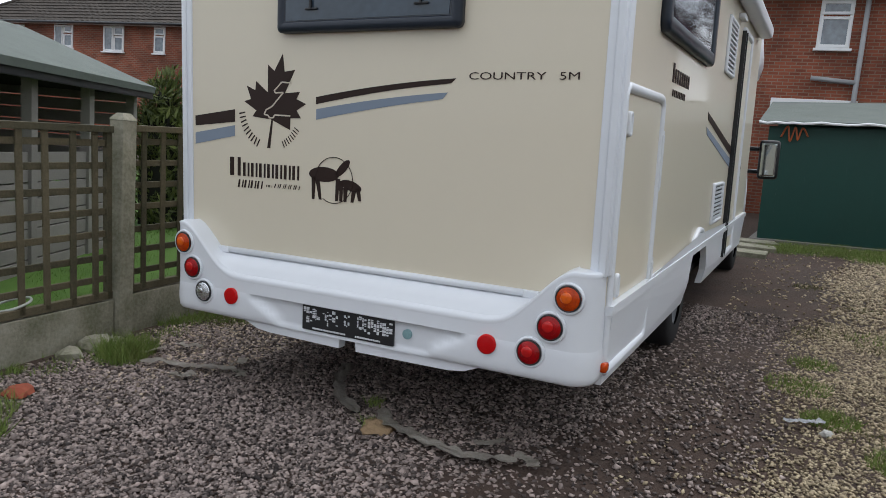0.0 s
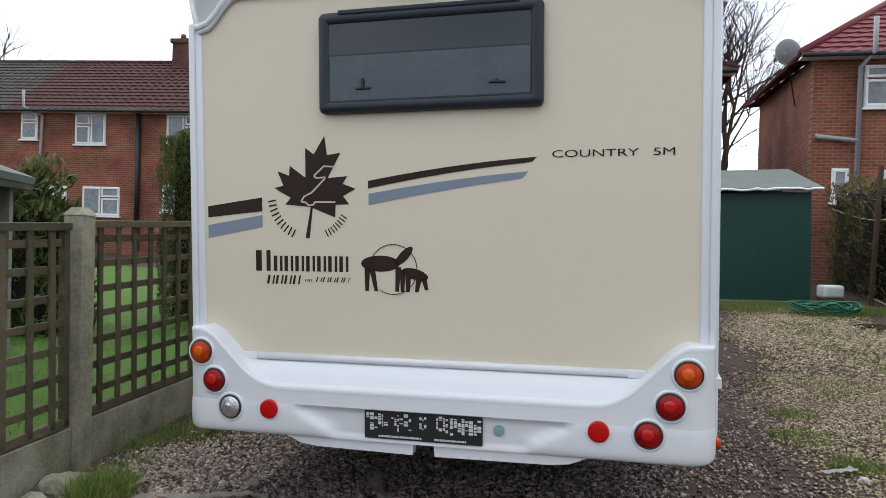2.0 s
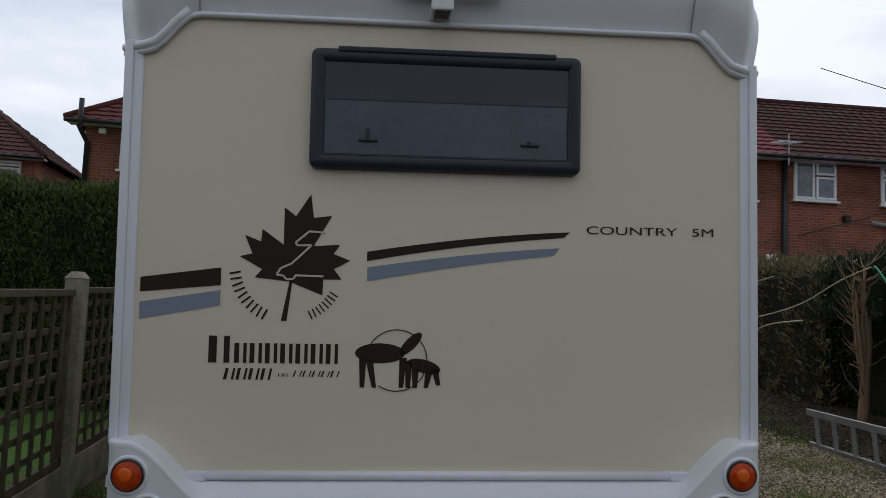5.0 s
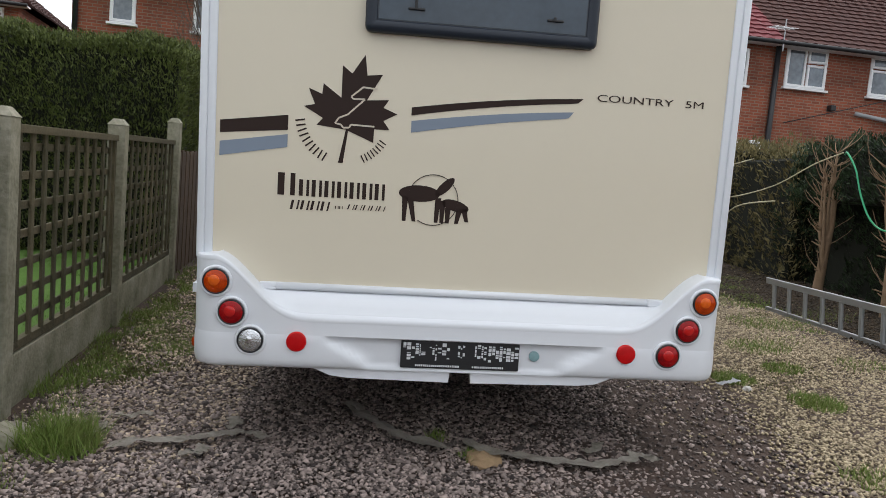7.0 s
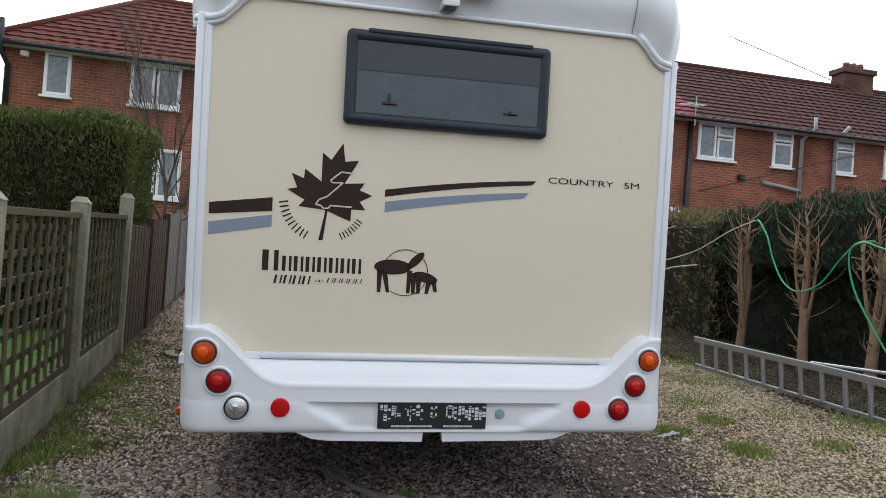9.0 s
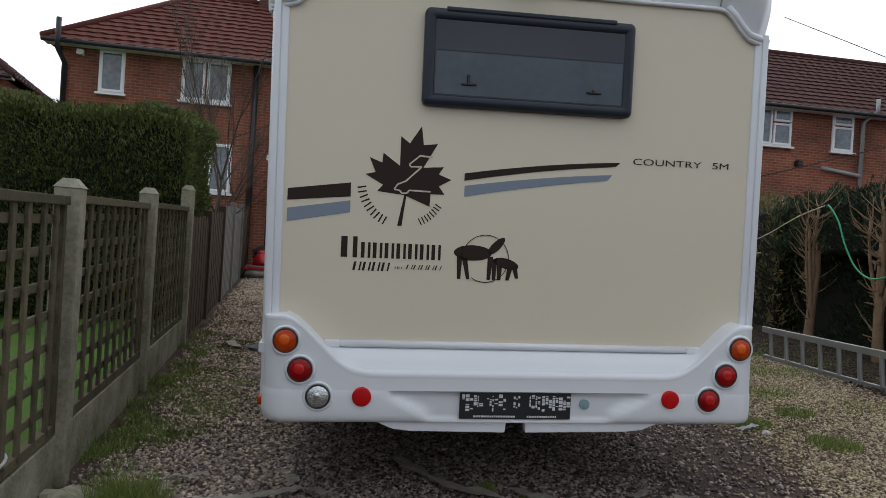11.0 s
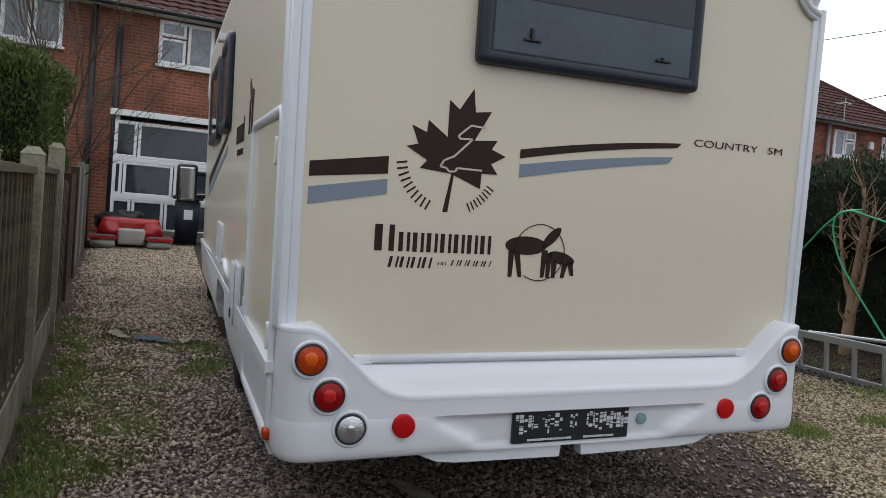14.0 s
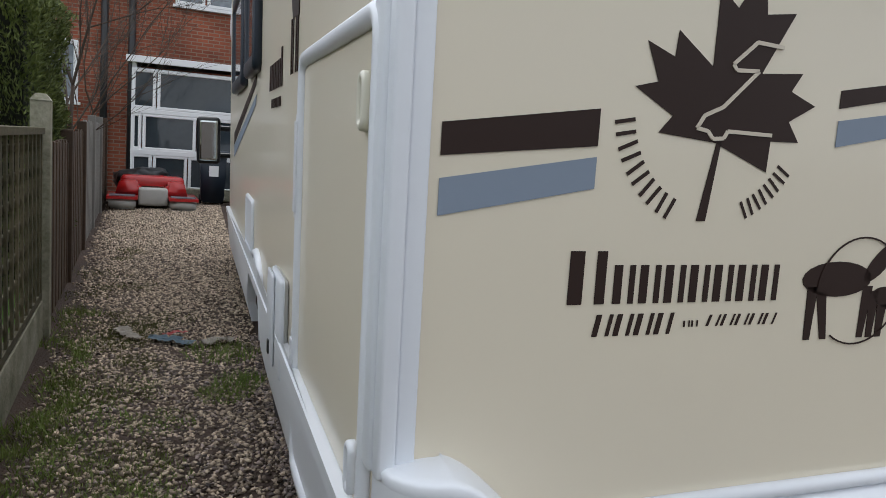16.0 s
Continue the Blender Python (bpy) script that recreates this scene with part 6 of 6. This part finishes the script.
SAND = mat("sandstone", (0.30, 0.20, 0.115), 0.95, var=0.6, scale=12, bump=0.6, col2=(0.18, 0.13, 0.07))
rock(0.13, -0.01, 0.085, SAND, "half-buried tan sandstone lump", 1, 0.4)
rock(-1.63, -0.68, 0.075, mat("brick_rubble", (0.30, 0.075, 0.04), 0.95, var=0.5, scale=14), "broken piece of red brick by the verge", 2, 0.6)
rock(2.06, 1.20, 0.030, GREYG, "small white stone in the gravel", 5, 0.7)
rock(-2.02, 0.06, 0.11, CONC, "lump of concrete at the fence foot", 3, 0.6)
rock(-1.98, -0.15, 0.08, CONC, "lump of concrete at the fence foot", 4, 0.6)


# ---------- ladder lying along the hedge ----------
def ladder():
    t = thing("ladder", "aluminium ladder lying on its edge beside the hedge", "ladder", pose(3.82, 4.04, 0.20, 0, -6, 0))
    L, H = 4.9, 0.31
    slope = 0.0
    for z in (0.0, H):
        bm = box(-0.014, 0.014, -L, 0, z, z + 0.062, 0.004)
        for v in bm.verts:
            v.co.z += slope * v.co.y
        part("rail", bm, ALU, t, "aluminium rail")
    for k in range(18):
        y = -0.14 - 0.27 * k
        part("rung", tube([(0, y, 0.05 + slope * y), (0, y, H + 0.01 + slope * y)], 0.021, 8), ALU, t)
    pole = part("pole", tube([(0.16, -1.7, H + 0.02), (0.22, -L, H + 0.20)], 0.016, 8), ALU, t, "loose aluminium pole")


ladder()


def line(name, pts, r, m, label, cat):
    P = [Vector(p) for p in pts]
    out = []
    for i in range(len(P) - 1):
        p0, p1, p2, p3 = P[max(i - 1, 0)], P[i], P[i + 1], P[min(i + 2, len(P) - 1)]
        for k in range(6):
            t = k / 6
            out.append(0.5 * ((2 * p1) + (p2 - p0) * t + (2 * p0 - 5 * p1 + 4 * p2 - p3) * t * t + (3 * p1 - p0 - 3 * p2 + p3) * t ** 3))
    out.append(P[-1])
    return tagged(part(name, tube(out, r, 6), m, None, "", True), label, cat)


line("garden_hose", [(4.80, 4.52, 1.98), (4.75, 4.41, 1.99), (4.74, 4.22, 1.80), (4.72, 4.06, 1.53), (4.70, 3.83, 1.27), (4.68, 3.54, 1.17), (4.68, 3.21, 1.27), (4.68, 2.92, 1.55), (4.68, 2.69, 1.70), (4.68, 2.45, 1.66), (4.70, 2.0, 1.50), (4.72, 1.4, 1.1)], 0.010, HOSE, "green garden hose draped over the hedge", "hose")
line("garden_hose", [(4.72, 2.55, 1.72), (4.68, 2.75, 1.69), (4.66, 2.80, 1.55), (4.66, 2.72, 1.27), (4.66, 2.52, 0.98), (4.68, 2.30, 0.70), (4.70, 2.1, 0.45)], 0.010, HOSE, "green garden hose draped over the hedge", "hose")
line("rope", [(4.84, 7.6, 1.42), (4.78, 6.78, 1.46), (4.78, 5.84, 1.62), (4.78, 5.05, 1.88), (4.78, 4.53, 2.0)], 0.008, ROPE, "pale washing line tied to the hedge", "rope")
line("rope", [(4.95, 13.4, 2.14), (4.95, 10.83, 1.83), (4.95, 8.14, 1.88), (4.95, 6.76, 2.01)], 0.008, ROPE, "pale washing line along the brown hedge", "rope")
line("rope", [(4.95, 10.9, 0.50), (4.95, 9.06, 0.42), (4.95, 7.83, 0.88), (4.95, 7.12, 1.30), (4.9, 5.99, 1.42)], 0.010, ROPE, "pale cable hanging on the brown hedge", "rope")
line("telephone_wire", [(9.9, 14.6, 3.6), (18.4, 14.2, 6.15), (30, 11.5, 9.6), (44, 8, 14.0)], 0.013, BLACKP, "thin overhead telephone wire", "wire")
line("telephone_wire", [(18.4, 14.5, 5.7), (15.3, 15.6, 7.3), (12.0, 17.0, 8.9)], 0.012, BLACKP, "thin overhead telephone wire", "wire")
line("telephone_wire", [(17.5, 16.5, 8.2), (28, 13, 11.0), (42, 9, 15.5)], 0.013, BLACKP, "thin overhead telephone wire", "wire")
line("orange_cable", [(1.22, 9.74, 2.00), (1.30, 9.72, 2.17), (1.35, 9.72, 1.93), (1.41, 9.72, 2.16), (1.46, 9.72, 1.96), (1.51, 9.72, 2.15), (1.60, 9.74, 2.02)], 0.014, ORANGE, "orange cable coiled on the shed wall", "cable")


def coil():
    r = random.Random(8)
    pts = []
    for k in range(150):
        a = 2 * math.pi * k / 17 + r.uniform(-0.12, 0.12)
        q = 0.22 + 0.13 * math.sin(k * 0.37) + r.uniform(-0.03, 0.03)
        pts.append((3.62 + q * 1.5 * math.cos(a) + 0.12 * math.sin(k * 0.11), 8.25 + q * math.sin(a), gz(3.6, 8.2) + 0.03 + 0.05 * (1 + math.sin(k * 0.83)) + 0.0006 * k))
    return tagged(part("hose_coil", tube(pts, 0.013, 6), mat("dull_green_hose", (0.012, 0.13, 0.075), 0.55, var=0.5, scale=3), None, "", True), "tangled green hose heaped on the ground", "hose")


coil()
can = thing("water_container", "white plastic water container near the shed", "container", pose(4.05, 9.75, gz(4.05, 9.75) + 0.20, 0, 0, 20))
part("body", box(-0.18, 0.18, -0.12, 0.12, -0.08, 0.13, 0.06, 4), mat("milky_plastic", (0.70, 0.72, 0.72), 0.4, var=0.2, scale=5), can, "", True)
part("cap", tube([(0.10, 0, 0.12), (0.10, 0, 0.16)], 0.03, 12), BLACKP, can)
part("stand", box(-0.17, 0.17, -0.11, 0.11, -0.20, -0.075, 0.02), WOODB, can, "low wooden block")
st = part("wooden_stake", box(-0.03, 0.03, -0.03, 0.03, -0.3, 2.25, 0.008), WOODB)
st.matrix_basis = pose(4.60, 9.6, gz(4.6, 9.6), 0, 2, 12)
tagged(st, "tall weathered wooden stake by the hedge", "stake")
for k, (x, y) in enumerate(((1.05, 7.9), (1.12, 8.6), (1.10, 9.25))):
    pv = part("paving_slab", box(-0.3, 0.3, -0.26, 0.26, -0.05, 0.06, 0.012), CONC)
    pv.matrix_basis = pose(x, y, gz(x, y), 0, 0, 5 * k)
    tagged(pv, "worn concrete slab step beside the shed", "slab", "slab steps")


# ---------- things in front of the lean-to ----------
def pedal_boat():
    b = thing("pedal_boat", "red and grey plastic pedal boat resting on the gravel", "boat", pose(-2.22, 12.72, gz(-2.2, 12.7), 0, 0, 4))
    for s in (-1, 1):
        h = slab([(s * 0.28, -0.70), (s * 0.70, -0.70), (s * 0.72, 0.8), (s * 0.26, 0.8)], 0.17, "z", 0.0)
        bmesh.ops.bevel(h, geom=h.edges[:], offset=0.03, segments=2, affect="EDGES")
        f = part("float", h, GREYG, b, "pale grey float", True)
        part("deck_rim", slab([(s * 0.25, -0.73), (s * 0.73, -0.73), (s * 0.75, 0.8), (s * 0.23, 0.8)], 0.05, "z", 0.165), REDG, f, "red rim")
        part("deck", slab([(s * 0.29, -0.68), (s * 0.69, -0.68), (s * 0.70, -0.20), (s * 0.29, -0.20)], 0.02, "z", 0.205), mat("grey_deck", (0.11, 0.11, 0.13), 0.8, var=0.4, scale=20), f, "dark grey tread")
    part("seat", box(-0.24, 0.24, -0.45, 0.7, 0.05, 0.36, 0.05), GREYG, b, "grey centre well", True)
    sb = slab([(-0.62, 0.20), (-0.55, 0.46), (-0.26, 0.48), (-0.24, 0.36), (0.24, 0.36), (0.26, 0.48), (0.52, 0.46), (0.58, 0.20)], 0.5, "y", -0.20)
    bmesh.ops.bevel(sb, geom=sb.edges[:], offset=0.025, segments=2, affect="EDGES")
    part("backrest", sb, REDG, b, "red moulded seat back", True)
    part("bow", box(-0.55, 0.55, 0.3, 0.9, 0.15, 0.55, 0.12, 3), REDG, b, "red bow", True)


pedal_boat()


def heap():
    h = thing("tarpaulin_heap", "black plastic sheeting heaped behind the pedal boat", "tarpaulin", pose(-2.40, 13.70, gz(-2.4, 13.7) + 0.40))
    bm = bmesh.new()
    bmesh.ops.create_icosphere(bm, subdivisions=4, radius=0.42)
    for v in bm.verts:
        v.co *= 1 + 0.35 * noise.noise(v.co * 4) + 0.15 * noise.noise(v.co * 11)
        v.co.x *= 1.25
        v.co.z = max(v.co.z * 0.6, -0.2)
    part("sheet", bm, BLACKP, h, "", True)


heap()


def wheelie_bin():
    b = thing("wheelie_bin", "navy plastic wheelie bin with its lid shut", "bin", pose(-1.20, 13.4, gz(-1.2, 13.4), 0, 0, 3))
    bm = box(-0.24, 0.24, -0.26, 0.26, 0.05, 0.96, 0.0)
    for v in bm.verts:
        if v.co.z < 0.5:
            v.co.x *= 0.84
            v.co.y *= 0.84
    bmesh.ops.bevel(bm, geom=bm.edges[:], offset=0.03, segments=2, affect="EDGES")
    part("body", bm, BINM, b, "", True)
    part("lid", box(-0.29, 0.29, -0.32, 0.31, 0.96, 1.04, 0.03, 3), BINM, b, "closed lid", True)
    part("label", box(-0.08, 0.09, -0.262, -0.252, 0.55, 0.75), UPVC, b, "white paper label")
    for s in (-1, 1):
        part("wheel", tube([(s * 0.18, 0.20, 0.09), (s * 0.23, 0.20, 0.09)], 0.09, 16), RUBBER, b)


wheelie_bin()


# ---------- fittings on the far houses ----------
def dish(x, y, z):
    d = thing("satellite_dish", "grey satellite dish on a wall bracket", "satellite dish", pose(x, y, z, 20, 0, -40))
    bm = bmesh.new()
    rings = []
    for k in range(6):
        r = 0.32 * k / 5 + 0.001
        rings.append([bm.verts.new((r * math.cos(2 * math.pi * j / 20), 0.35 * r * r * 4, r * math.sin(2 * math.pi * j / 20))) for j in range(20)])
    for a, b in zip(rings, rings[1:]):
        for j in range(20):
            bm.faces.new((a[j], a[(j + 1) % 20], b[(j + 1) % 20], b[j]))
    bmesh.ops.solidify(bm, geom=bm.faces[:], thickness=0.012)
    part("bowl", bm, GREYPIPE, d, "", True)
    part("arm", tube([(0, 0.1, -0.3), (0, -0.35, -0.1)], 0.012, 6), GREYPIPE, d)
    part("mast", tube([(0, 0.1, 0), (0, 0.12, -1.3), (0.45, 0.4, -1.5)], 0.02, 6), BLACKP, d)


dish(4.35, 15.6, 5.95)


def aerial(x, y, z):
    a = thing("tv_aerial", "small white television aerial on the eaves", "aerial", pose(x, y, z, 0, 0, 30))
    part("boom", tube([(-0.5, 0, 0), (0.5, 0, 0.12)], 0.014, 6), ALU, a)
    part("mast", tube([(0.1, 0, 0.3), (0.1, 0.0, -0.5)], 0.016, 6), ALU, a)
    for k in range(8):
        u = -0.48 + 0.13 * k
        part("element", tube([(u, -0.16, 0.06 + 0.12 * u), (u, 0.16, 0.06 + 0.12 * u)], 0.007, 5), UPVC, a)


aerial(9.45, 14.35, 5.85)
aerial(18.5, 14.6, 6.1)
